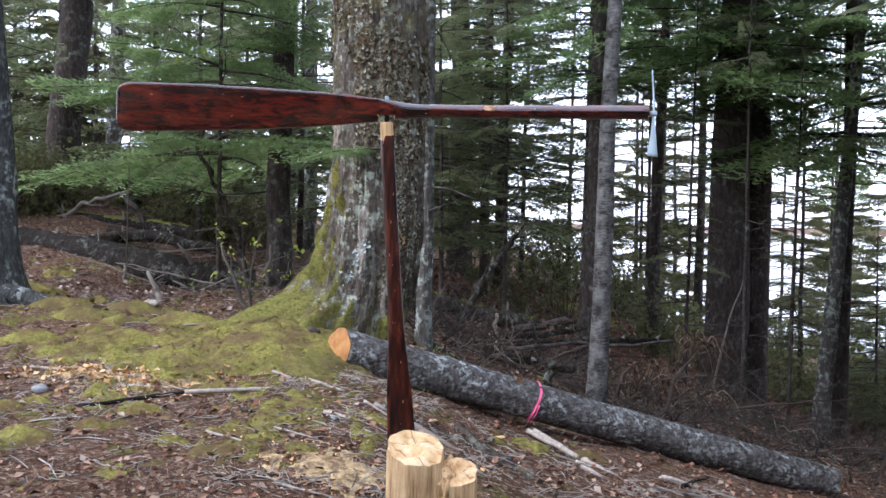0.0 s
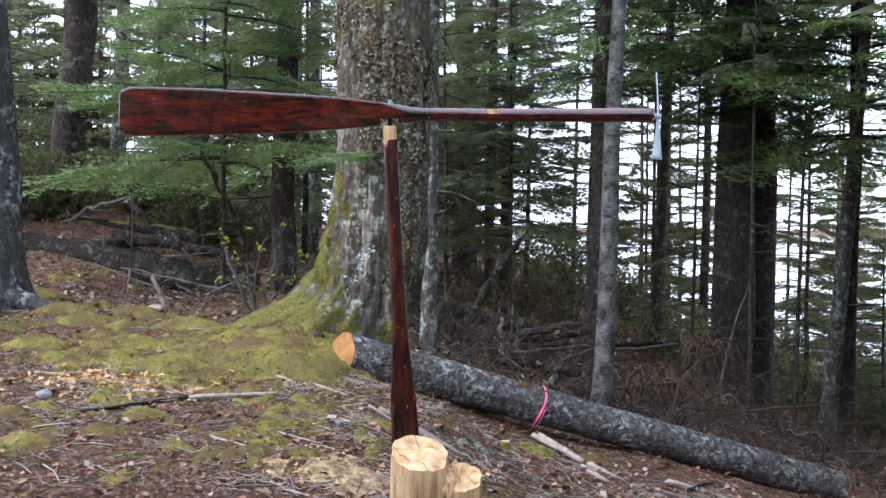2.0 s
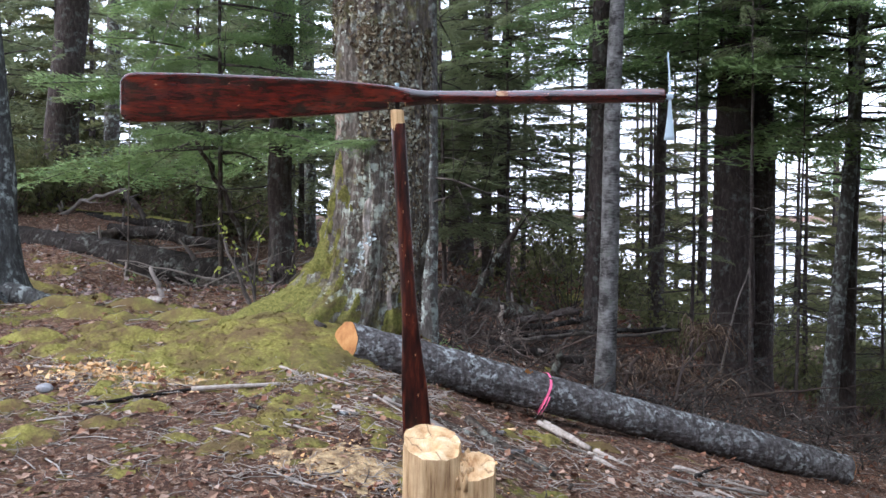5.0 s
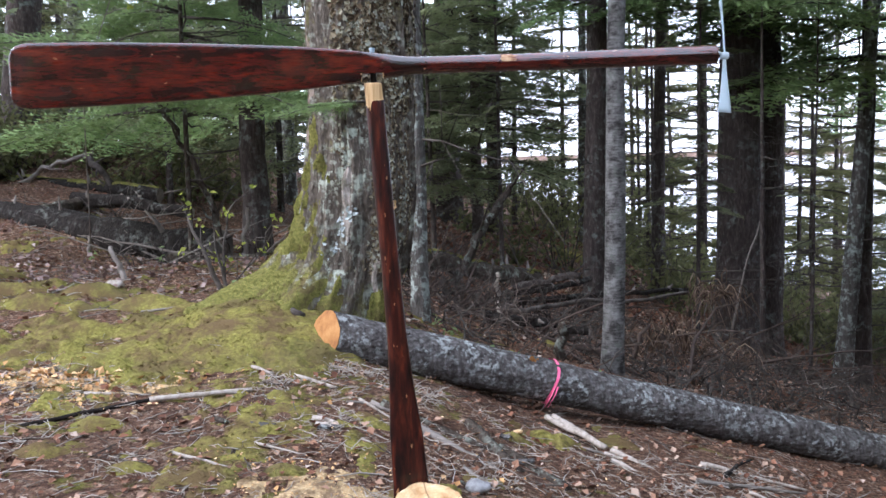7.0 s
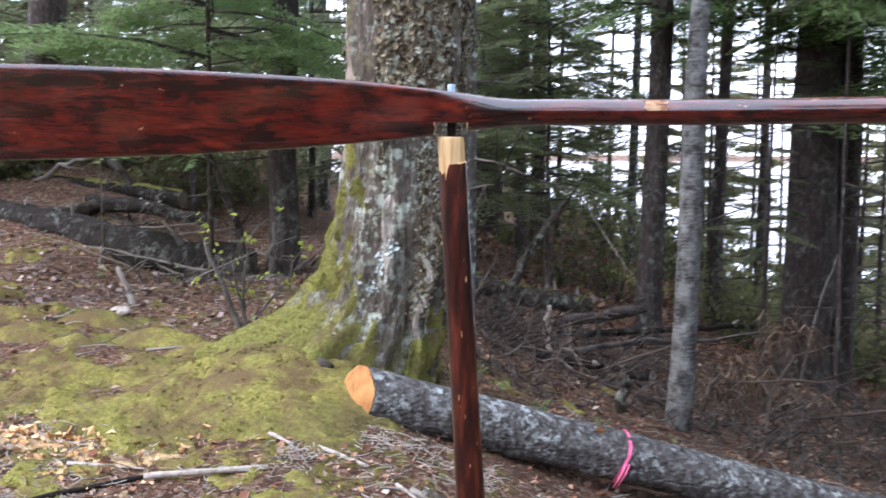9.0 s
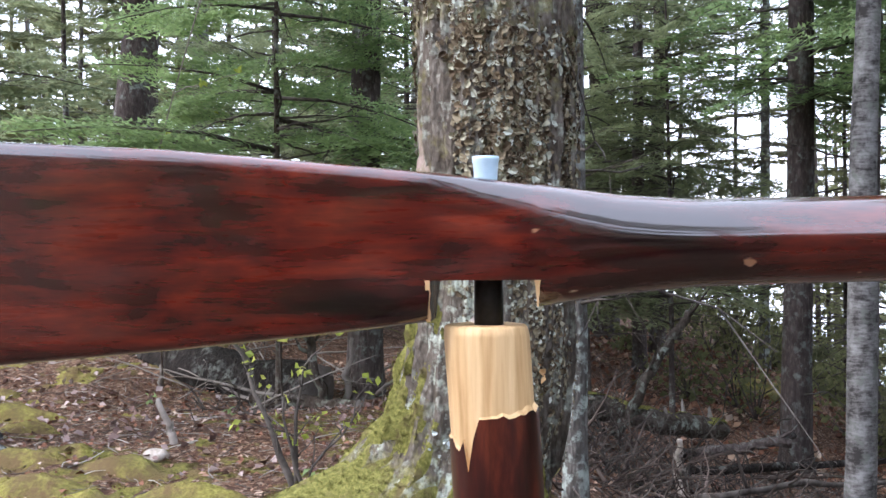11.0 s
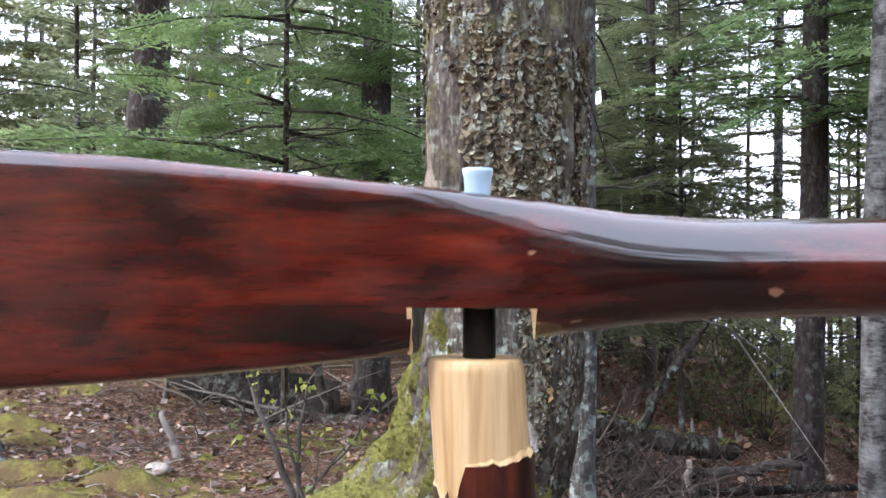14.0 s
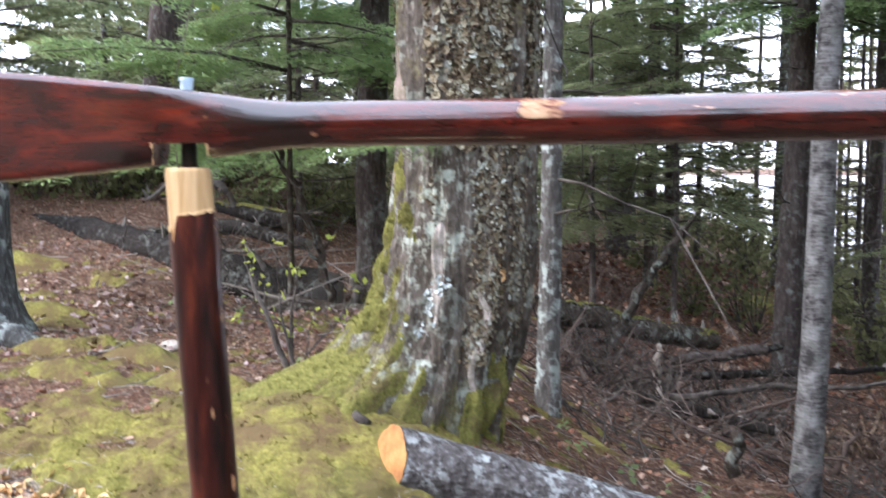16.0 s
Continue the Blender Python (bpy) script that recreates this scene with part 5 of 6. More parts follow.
def fallen_trunk(pts, r0, r1, mat, label, seed, knots=3, cap=None, mossy=0.0):
    """A decayed trunk through points: lumpy bark, limb stubs, a broken end and, if mossy, a moss coat on its back."""
    p = np.array(pts, float)
    t = np.linspace(0, len(p) - 1, 10 * (len(p) - 1) + 1)
    q = np.stack([np.interp(t, np.arange(len(p)), p[:, k_]) for k_ in range(3)], -1)
    rr = np.random.default_rng(seed)
    q[:, 1:] += np.cumsum(rr.normal(0, 0.006, (len(q), 2)), 0)
    n = 22
    an = np.linspace(0, 2 * np.pi, n, endpoint=False)
    d = np.gradient(q, axis=0)
    d /= np.linalg.norm(d, axis=1)[:, None]
    u_ = np.cross(d, (0, 0, 1.0))
    u_ /= np.linalg.norm(u_, axis=1)[:, None]
    w_ = np.cross(u_, d)
    T, AN = np.meshgrid(t, an, indexing="ij")
    R = np.linspace(r0, r1, len(q))[:, None] * (1 + 0.14 * vnoise(T * 1.7, AN * 1.2 + seed, 131) + 0.12 * vnoise(T * 5, AN * 3 + seed, 132) + 0.07 * vnoise(T * 13, AN * 5 + seed, 133))
    V_ = q[:, None] + (u_[:, None] * np.cos(AN)[..., None] + w_[:, None] * np.sin(AN)[..., None]) * R[..., None]
    ob = thing("rotten_log", tuple(q[0]), label, "log", "rotten logs")
    i_, j_ = np.arange(len(q) - 1)[:, None] * n, np.arange(n)[None, :]
    faces = np.stack([i_ + j_, i_ + (j_ + 1) % n, i_ + n + (j_ + 1) % n, i_ + n + j_], -1).reshape(-1, 4)
    part("bark", Geo().add(V_.reshape(-1, 3), faces), mat, ob)
    for end, way in ((0, -1), (len(q) - 1, 1)):
        c_ = V_[end].mean(0) + d[end] * way * 0.02
        part("broken_end", Geo().add(np.concatenate([V_[end], [c_]]), np.array([(k_, (k_ + 1) % n, n) for k_ in range(n)])), cap or DEAD, ob, "weathered broken end", smooth=False)
    for k_ in range(knots):
        m = rr.integers(2, len(q) - 2)
        dd = w_[m] * rr.uniform(0.4, 1) + u_[m] * rr.uniform(-1, 1) + d[m] * rr.normal(0, 0.3)
        ln = R.mean() * rr.uniform(1.2, 2.6)
        part("limb_stub", Geo().tube([q[m], q[m] + dd * ln * 0.6, q[m] + dd * ln + rr.normal(0, 0.02, 3)], [0.03, 0.018, 0.006], 6, wobble=0.2), DEAD, ob)
    if mossy:
        mask = np.sin(AN) * 0.9 + 0.5 * vnoise(T * 2.5, AN * 2, 134) + 0.3 * vnoise(T * 8, AN * 5, 135) - (1 - mossy)
        Pm = q[:, None] + (u_[:, None] * np.cos(AN)[..., None] + w_[:, None] * np.sin(AN)[..., None]) * (R + np.clip(mask, -0.2, 0.4) * 0.05)[..., None]
        keep = (mask[:-1] > 0).reshape(-1)
        part("moss_coat", Geo().add(Pm.reshape(-1, 3), faces[keep]), TREE_MOSS, ob, "moss on the log's back", kind="stuff")
    return ob


fallen_trunk([(-5.6, 11.6, 0.88), (-4.55, 11.1, 0.86), (-3.75, 10.45, 0.80), (-3.05, 10.0, 0.71), (-2.45, 9.68, 0.63), (-1.80, 9.42, 0.59)], 0.14, 0.175, ROTTEN, "thick rotting dark log lying on dead leaves", 1, 5)
fallen_trunk([(-2.20, 9.30, 0.53), (-1.85, 9.18, 0.53), (-1.45, 9.02, 0.52)], 0.062, 0.05, BARK_BROWN, "short broken piece of reddish dead wood", 2, 1)
fallen_trunk([(-3.74, 10.42, 0.87), (-3.62, 10.75, 0.90), (-3.45, 11.2, 0.93)], 0.075, 0.065, BARK_BROWN, "sawn end of a dead log on the bank", 3, 0, CUT_ORANGE)
fallen_trunk([(-3.6, 11.1, 0.98), (-2.9, 10.9, 0.90), (-2.3, 10.6, 0.82)], 0.07, 0.05, ROTTEN, "dark decayed log among dead brush", 4, 4)
fallen_trunk([(-5.2, 12.6, 1.15), (-4.1, 12.2, 1.1), (-2.9, 11.8, 1.0)], 0.10, 0.08, ROTTEN, "dark decayed log on the bank", 5, 4, mossy=0.2)
fallen_trunk([(-0.35, 10.05, 0.40), (0.1, 10.35, 0.27), (0.58, 10.6, 0.13), (1.0, 10.9, 0.02)], 0.10, 0.075, BARK_BROWN, "mossy fallen log above a dark hollow", 6, 4, mossy=0.2)
fallen_trunk([(0.62, 10.25, 0.02), (1.05, 10.5, 0.03), (1.50, 10.8, 0.10)], 0.035, 0.025, ROTTEN, "dark broken limb reaching across the slope", 7, 3)
fallen_trunk([(0.60, 9.75, 0.02), (1.4, 9.85, 0.01), (2.35, 10.4, -0.03)], 0.030, 0.018, ROTTEN, "thin dark fallen trunk across the slope", 8, 5)
fallen_trunk([(0.35, 8.9, 0.03), (0.75, 8.75, -0.06), (1.15, 8.65, -0.12)], 0.04, 0.03, ROTTEN, "dark rotting limb lying in the brush", 9, 3)


def branch(name, pts, r0, r1, mat, label, category="branch", twigs=0, group="", sides=7):
    """A dead branch along a crooked line, with a few side twigs."""
    p = np.array(pts, float)
    t = np.linspace(0, len(p) - 1, 4 * (len(p) - 1) + 1)
    q = np.stack([np.interp(t, np.arange(len(p)), p[:, k]) for k in range(3)], -1)
    q[1:-1] += rng.normal(0, min(0.014, 0.45 * r0), (len(q) - 2, 3))
    rr = np.linspace(r0, r1, len(q))
    ob = thing(name, tuple(q[0]), label, category, group)
    part("stem", Geo().tube(q, rr, sides, wobble=0.12), mat, ob)
    ln = np.linalg.norm(p[-1] - p[0])
    for k in range(twigs):
        m = rng.integers(1, len(q) - 1)
        d = (q[-1] - q[0]) / ln + rng.normal(0, 0.7, 3)
        w_ = wander(q[m], d, ln * rng.uniform(0.15, 0.4), 4, 0.3)
        part("twig", Geo().tube(w_, np.linspace(rr[m] * 0.5, 0.0015, 4), 4), mat, ob)
    return ob


BL = "weathered grey dead branch fallen on the ground"
GB = "fallen branches"
branch("fallen_branch", [(-4.82, 12.3, 0.98), (-4.40, 12.1, 1.18), (-4.05, 12.0, 1.34), (-3.65, 12.0, 1.44)], 0.03, 0.02, DEAD, "pale bleached dead branch propped on the bank", twigs=2, group=GB)
branch("fallen_branch", [(-3.75, 12.0, 1.40), (-3.55, 11.9, 1.25), (-3.4, 11.9, 0.95)], 0.04, 0.03, TWIG, "dark crooked dead branch bent to the ground", twigs=5, group=GB)
branch("crooked_sapling", [(-1.72, 9.2, 0.50), (-1.80, 9.2, 0.9), (-1.98, 9.2, 1.35), (-2.22, 9.2, 1.80), (-2.12, 9.2, 1.98)], 0.035, 0.012, BARK_BROWN, "bare crooked sapling stem leaning over the dead log", "sapling", twigs=7)
branch("leaning_branch", [(0.16, 10.3, 0.12), (0.37, 10.4, 0.50), (0.55, 10.5, 0.76), (0.72, 10.6, 1.00)], 0.042, 0.032, BARK_BROWN, "dark dead limb leaning out of a brush pile", twigs=5, group=GB)
branch("broken_snag", [(0.50, 9.0, -0.08), (0.49, 9.0, 0.12), (0.48, 8.95, 0.36)], 0.024, 0.016, PALE_WOOD, "pale broken snag standing in the brush", "snag", twigs=3)
branch("broken_snag", [(-2.12, 7.75, 0.45), (-2.16, 7.76, 0.58), (-2.22, 7.78, 0.74)], 0.022, 0.016, DEAD, "grey broken stick standing in leaf litter", "snag", twigs=1)
branch("broken_snag", [(-2.95, 9.6, 0.45), (-2.96, 9.6, 0.62), (-2.96, 9.6, 0.70)], 0.016, 0.013, DEAD, "small pale broken stick standing upright", "snag")
branch("broken_snag", [(-1.60, 9.3, 0.5), (-1.57, 9.3, 0.75), (-1.55, 9.3, 0.92)], 0.025, 0.012, DEAD, "small pale broken stick standing upright", "snag")
branch("dead_pole", [(2.72, 10.2, -0.45), (2.86, 10.25, 0.15), (3.02, 10.3, 0.62)], 0.014, 0.006, DEAD, "thin pale dead pole leaning by the dark trunk", "branch", group=GB)

branch("fallen_branch", [(0.54, 8.6, 0.1), (1.08, 8.9, 0.11), (1.62, 9.2, 0.07), (2.12, 9.4, 0.1)], 0.022, 0.012, TWIG, "dark dead pole lying across the slope", twigs=3, group=GB)
branch("fallen_branch", [(0.66, 9.6, 0.15), (0.94, 9.5, 0.22), (1.21, 9.4, 0.26)], 0.035, 0.03, BARK_DARK, "dark dead limb lying across the slope", twigs=4, group=GB)
branch("broken_snag", [(0.82, 7.7, -0.1), (0.82, 7.7, 0.03), (0.83, 7.7, 0.14)], 0.035, 0.028, BARK_BROWN, "short broken stub beside the felled log", "snag", twigs=0)
branch("fallen_branch", [(1.41, 8.2, -0.21), (1.47, 8.2, -0.05), (1.53, 8.2, 0.03)], 0.02, 0.012, BRUSH, "bleached broken limb in the brush", twigs=4, group=GB)
branch("fallen_branch", [(1.77, 8.0, -0.3), (1.9, 8.3, -0.08), (2.13, 8.6, 0.07), (2.35, 8.8, 0.08)], 0.014, 0.006, BRUSH, "bleached curved limb in the brush", twigs=6, group=GB)

# sticks on the open ground
for a, b, r0, r1, lab in [((-1.33, 5.31), (-0.90, 5.42), 0.013, 0.010, "pale peeled stick lying on the litter"), ((-0.56, 5.06), (-0.22, 4.93), 0.011, 0.007, "pale thin stick lying on the ground"),
                          ((0.52, 6.02), (0.76, 5.72), 0.016, 0.012, "grey stick lying below the felled log"), ((0.76, 5.50), (1.06, 5.18), 0.014, 0.010, "grey stick lying below the felled log"),
                          ((-1.75, 6.75), (-1.05, 6.85), 0.009, 0.006, "thin reddish stick lying on the moss"), ((-0.75, 5.65), (-0.5, 5.5), 0.010, 0.008, "short pale stick lying on the ground"),
                          ((1.15, 5.45), (1.75, 5.65), 0.012, 0.006, "grey forked stick lying by the log"), ((1.25, 5.3), (1.9, 5.2), 0.02, 0.012, "dark grey branch lying by the log"),
                          ((-0.15, 5.2), (0.25, 5.0), 0.022, 0.018, "dark bark-covered stick on the ground"), ((0.05, 4.9), (0.35, 4.6), 0.02, 0.016, "grey bark-covered stick on the ground"),
                          ((0.45, 4.7), (0.85, 4.45), 0.014, 0.011, "grey stick lying on wood chips"), ((-1.1, 4.75), (-0.85, 4.62), 0.008, 0.005, "pale twig lying on the litter"),
                          ((-1.55, 4.4), (-1.25, 4.25), 0.008, 0.005, "pale curved twig lying on the litter"), ((-2.3, 5.75), (-1.6, 5.6), 0.008, 0.005, "pale twig lying on the litter"), ((-0.35, 5.35), (0.15, 5.25), 0.015, 0.012, "dark stick lying on the litter"),
                          ((-0.9, 5.9), (-0.68, 5.72), 0.009, 0.008, "short pale stick lying on the ground"), ((-1.0, 5.75), (-0.8, 5.65), 0.011, 0.007, "broken grey stick on the litter")]:
    lying("stick", a, b, r0, r1, PALE_WOOD if "pale" in lab or "grey stick" in lab else DEAD, lab, "stick", 7, "loose sticks", 0.7, 9, 0.012)

for a, b, r0, r1, lab in [((-2.0, 4.95), (-1.25, 5.35), 0.012, 0.008, "dark wet stick half sunk in the litter"), ((-0.30, 5.35), (0.35, 5.15), 0.020, 0.016, "dark bark-covered stick on the ground"),
                          ((-0.58, 5.12), (-0.22, 4.98), 0.012, 0.008, "bleached thin stick lying on the ground"), ((-0.50, 5.02), (-0.26, 4.88), 0.012, 0.007, "bleached thin stick lying on the ground"),
                          ((0.56, 6.02), (0.78, 5.70), 0.020, 0.014, "bleached stick leaning below the felled log"), ((0.80, 5.66), (1.10, 5.28), 0.016, 0.010, "bleached stick lying below the felled log"),
                          ((0.10, 5.45), (0.30, 5.05), 0.030, 0.024, "thick grey bark-covered stick behind the stump"), ((0.22, 5.25), (0.50, 5.00), 0.028, 0.022, "brown sawn limb lying behind the stump"),
                          ((1.25, 5.75), (1.75, 5.72), 0.012, 0.006, "grey forked stick lying by the log"), ((1.35, 5.65), (1.62, 6.05), 0.014, 0.007, "dark twisted branch leaning on the log")]:
    lying("stick", a, b, r0, r1, PALE_WOOD if "bleached" in lab or "forked" in lab else (BARK_BROWN if "bark" in lab or "brown" in lab else ROTTEN), lab, "stick", 8, "loose sticks", 0.9, 10, 0.014)

# more loose sticks and bark pieces on the open ground by the stump
r = np.random.default_rng(78)
for k in range(34):
    x, y = r.uniform(-0.3, 1.9), r.uniform(4.2, 5.75)
    if k > 24:
        x, y = r.uniform(-2.2, -0.3), r.uniform(4.1, 5.6)
    a, ln = r.uniform(-0.9, 0.5), r.uniform(0.12, 0.42)
    lying("stick", (x, y), (x + math.cos(a) * ln, y + math.sin(a) * ln), r.uniform(0.004, 0.011), 0.003, PALE_WOOD if k % 3 else DEAD, "grey weathered stick lying on the litter", "stick", 6, "loose sticks", 0.9, 7, 0.010)
for k in range(16):
    x, y = r.uniform(-0.2, 1.5), r.uniform(4.2, 5.6)
    if k > 11:
        x, y = r.uniform(-1.8, -0.4), r.uniform(4.2, 5.6)
    a, ln, wd = r.uniform(0, 3.14), r.uniform(0.05, 0.13), r.uniform(0.018, 0.04)
    g = Geo()
    V = []
    for i_ in range(7):
        for j_ in range(5):
            f, e = i_ / 6 - 0.5, j_ / 4 - 0.5
            px, py = x + math.cos(a) * ln * f - math.sin(a) * wd * e * (1 - 0.5 * abs(f)), y + math.sin(a) * ln * f + math.cos(a) * wd * e * (1 - 0.5 * abs(f))
            V.append((px, py, hz(x, y) + 0.022 - 0.5 * wd * (2 * e) ** 2 * 0.6 + 0.004 * float(vnoise(px * 60, py * 60, 95))))
    top = np.array(V)
    low_ = top - (0, 0, 0.006)
    q_ = [(i_ * 5 + j_, i_ * 5 + j_ + 1, i_ * 5 + j_ + 6, i_ * 5 + j_ + 5) for i_ in range(6) for j_ in range(4)]
    edge = [i_ for i_ in range(5)] + [5 * i_ + 4 for i_ in range(1, 7)] + [34 - i_ for i_ in range(1, 5)] + [5 * i_ for i_ in range(5, 0, -1)]
    faces = q_ + [tuple(v + 35 for v in reversed(f)) for f in q_] + [(edge[m], edge[(m + 1) % len(edge)], edge[(m + 1) % len(edge)] + 35, edge[m] + 35) for m in range(len(edge))]
    g.add(np.concatenate([top, low_]), np.array(faces))
    solo("bark_piece", g, BARK_BROWN if k % 2 else BARK_LOG, (x, y, hz(x, y)), "curled broken piece of bark on the ground", "bark", "bark pieces")

# brush behind the felled log: single dead branches
r = np.random.default_rng(77)
for k in range(70):
    x = r.uniform(-0.15, 3.6) if k < 50 else r.uniform(-3.8, -1.3)
    y = r.uniform(7.6, 11.2) if k < 50 else r.uniform(8.8, 12.5)
    a = r.uniform(0, 6.28)
    ln = r.uniform(0.4, 1.5)
    up = r.uniform(0.0, 0.35) if k % 3 else r.uniform(0.3, 0.9)
    z = hz(x, y)
    p = [(x, y, z + 0.02), (x + math.cos(a) * ln * 0.5, y + math.sin(a) * ln * 0.5, 0), (x + math.cos(a) * ln, y + math.sin(a) * ln, 0)]
    for q in (1, 2):
        p[q] = (p[q][0], p[q][1], max(z, hz(p[q][0], p[q][1])) + 0.03 + up * ln * q * 0.3)
    branch("fallen_branch", p, r.uniform(0.006, 0.018), 0.003, BRUSH if k < 50 else DEAD, BL, twigs=int(r.integers(2, 7)), group=GB, sides=5)

# arching dead fronds and broken fir limbs before the dark trunks
for cx, cy, cz, num, reach, rise in ((2.42, 9.7, 0.02, 70, 0.32, 0.14), (1.95, 9.2, -0.35, 36, 0.36, 0.30), (1.60, 8.8, -0.30, 34, 0.32, 0.22), (2.35, 9.2, -0.42, 30, 0.38, 0.18)):
    g = Geo()
    z0 = max(cz, hz(cx, cy) + 0.03)
    for k in range(num):
        a = r.uniform(0, 6.28)
        st = np.array([cx, cy, z0]) + r.normal(0, 0.09, 3) * (1.2, 1.0, 0.5)
        q_ = np.linspace(0, 1, 8)
        out, up = reach * r.uniform(0.4, 1.1), rise * r.uniform(0.3, 1.2)
        line = np.stack([st[0] + np.cos(a) * out * q_, st[1] + np.sin(a) * out * q_ * 0.7, st[2] + up * np.sin(q_ * 2.9) - 0.22 * q_ ** 2], -1)
        line[1:] += np.cumsum(r.normal(0, 0.010, (7, 3)), 0)
        line[:, 2] = np.maximum(line[:, 2], height(line[:, 0], line[:, 1]) + 0.006)
        g.tube(line, np.linspace(r.uniform(0.003, 0.008), 0.0015, 8), 4)
    solo("dead_brush", g, FERN, (cx, cy, hz(cx, cy)), "tangle of drooping tan dead fronds and limbs", "brush", kind="stuff")

# low dark brush on the slope between the felled log and the trunks
r3 = np.random.default_rng(91)
# clumps towards the right edge are added to darken the shaded slope
for bx, by, wid, hgt in ((0.25, 8.0, 0.5, 0.30), (0.62, 8.5, 0.6, 0.34), (1.15, 8.1, 0.5, 0.22), (1.55, 9.0, 0.7, 0.30), (0.1, 9.3, 0.6, 0.45), (0.9, 9.7, 0.7, 0.38),
                        (2.1, 8.6, 0.5, 0.26), (2.5, 9.2, 0.5, 0.30), (0.15, 9.6, 0.5, 0.7), (0.55, 10.0, 0.6, 0.55), (-0.05, 8.7, 0.35, 0.5), (0.35, 9.1, 0.6, 0.4), (0.95, 8.9, 0.6, 0.35), (1.5, 8.2, 0.5, 0.3), (0.0, 10.5, 0.6, 0.9), (-3.0, 10.6, 0.6, 0.4), (-2.2, 9.0, 0.5, 0.2), (3.0, 8.6, 0.6, 0.2), (2.3, 7.9, 0.5, 0.2), (2.8, 7.6, 0.5, 0.2), (3.3, 8.2, 0.5, 0.25), (3.4, 9.0, 0.5, 0.3), (3.0, 9.8, 0.5, 0.35), (3.9, 9.6, 0.5, 0.4), (1.9, 7.6, 0.5, 0.2), (4.3, 10.2, 0.5, 0.5), (3.2, 9.4, 0.6, 0.30), (2.0, 10.2, 0.7, 0.36), (3.7, 10.3, 0.6, 0.34), (-2.6, 10.3, 0.6, 0.35)):
    g = Geo()
    for k in range(46):
        x, y = bx + r3.normal(0, wid * 0.5), by + r3.normal(0, wid * 0.4)
        a = r3.uniform(0, 6.28)
        q = wander((x, y, hz(x, y) - 0.01), (math.cos(a), math.sin(a), abs(r3.normal(0, 0.8)) + 0.1), r3.uniform(0.25, 1.0) * (hgt + 0.25), 6, 0.32)
        q[:, 2] = np.maximum(q[:, 2], [hz(v[0], v[1]) + 0.004 for v in q])
        g.tube(q, np.linspace(r3.uniform(0.003, 0.009), 0.0012, 6), 4)
    solo("dead_brush", g, TWIG if r3.random() < 0.65 else BRUSH, (bx, by, hz(bx, by)), "low tangle of dark dead twigs on the slope", "brush", kind="stuff")

# ---------------------------------------------------------------- leafy sapling beside the old tree
sx, sy = -1.30, 7.05
s0 = hz(sx, sy) - 0.02
sap = thing("leafing_sapling", (sx, sy, s0), "dark-stemmed sapling with small fresh yellow-green leaves", "sapling")
tips = []
for d, ln, rr in (((-0.32, 0, 1), 0.62, 0.020), ((0.05, 0.1, 1), 0.5, 0.013), ((-0.15, -0.1, 1), 0.42, 0.012), ((0.45, 0.05, 0.9), 0.55, 0.008)):
    line = wander((sx, sy, s0), d, ln, 7, 0.18)
    stem = part("stem", Geo().tube(line, np.linspace(rr, rr * 0.35, 7), 8, wobble=0.1), TWIG, sap)
    for k in range(5):
        st = line[r.integers(2, 7)]
        w_ = wander(st, np.array(d) + r.normal(0, 0.7, 3), r.uniform(0.08, 0.22), 4, 0.2)
        part("twig", Geo().tube(w_, np.linspace(0.004, 0.0015, 4), 4), TWIG, stem)
        tips.append(w_[-1])
    tips.append(line[-1])


def leaf(geo, c, size, r, flat=0.6):
    """One folded pointed leaf."""
    n = r.normal(0, 1, 3) * (1 - flat) + np.array([0, 0, flat])
    n /= np.linalg.norm(n)
    a = np.cross(n, r.normal(0, 1, 3))
    a /= np.linalg.norm(a)
    b = np.cross(n, a)
    w_ = size * r.uniform(0.3, 0.45)
    v = [c - a * size * 0.5, c + b * w_ + n * size * 0.15, c + a * size * 0.5 + n * size * r.uniform(-0.2, 0.2), c - b * w_ + n * size * 0.15]
    geo.add(v, np.array([[0, 1, 2], [0, 2, 3]]))


g = Geo()
for t in tips:
    for k in range(r.integers(1, 5)):
        leaf(g, t + r.normal(0, 0.018, 3), r.uniform(0.025, 0.05), r, 0.2)
part("leaves", g, LEAF, sap, "small fresh yellow-green leaves", smooth=False, kind="stuff")

# bare twigs with opening leaves, high on the left
g, w2 = Geo(), Geo()
tw = thing("leafing_sapling", (-2.95, 9.6, hz(-2.95, 9.6)), "thin bare young hardwood with a few opening leaves", "sapling")
line = np.array([(-2.95, 9.6, hz(-2.95, 9.6) - 0.02), (-2.85, 9.3, 1.2), (-2.65, 8.7, 1.9), (-2.3, 8.2, 2.35), (-1.95, 7.8, 2.9), (-1.9, 7.8, 3.4)])
stem = part("stem", Geo().tube(line, np.linspace(0.006, 0.003, 6), 6), DEAD, tw)
for k in range(14):
    st = line[2] + (line[5] - line[2]) * r.random()
    st = line[r.integers(2, 6)]
    q = wander(st, (r.uniform(-1, 1), r.uniform(-0.4, 0.4), r.uniform(0, 0.9)), r.uniform(0.3, 0.75), 5, 0.2)
    part("twig", Geo().tube(q, np.linspace(0.004, 0.0015, 5), 4), DEAD, stem)
    for m in (2, 3, 4):
        for e in range(3):
            leaf(g, q[m] + r.normal(0, 0.02, 3), r.uniform(0.025, 0.045), r, 0.2)
part("leaves", g, LEAF, tw, "opening yellow-green leaves", smooth=False, kind="stuff")

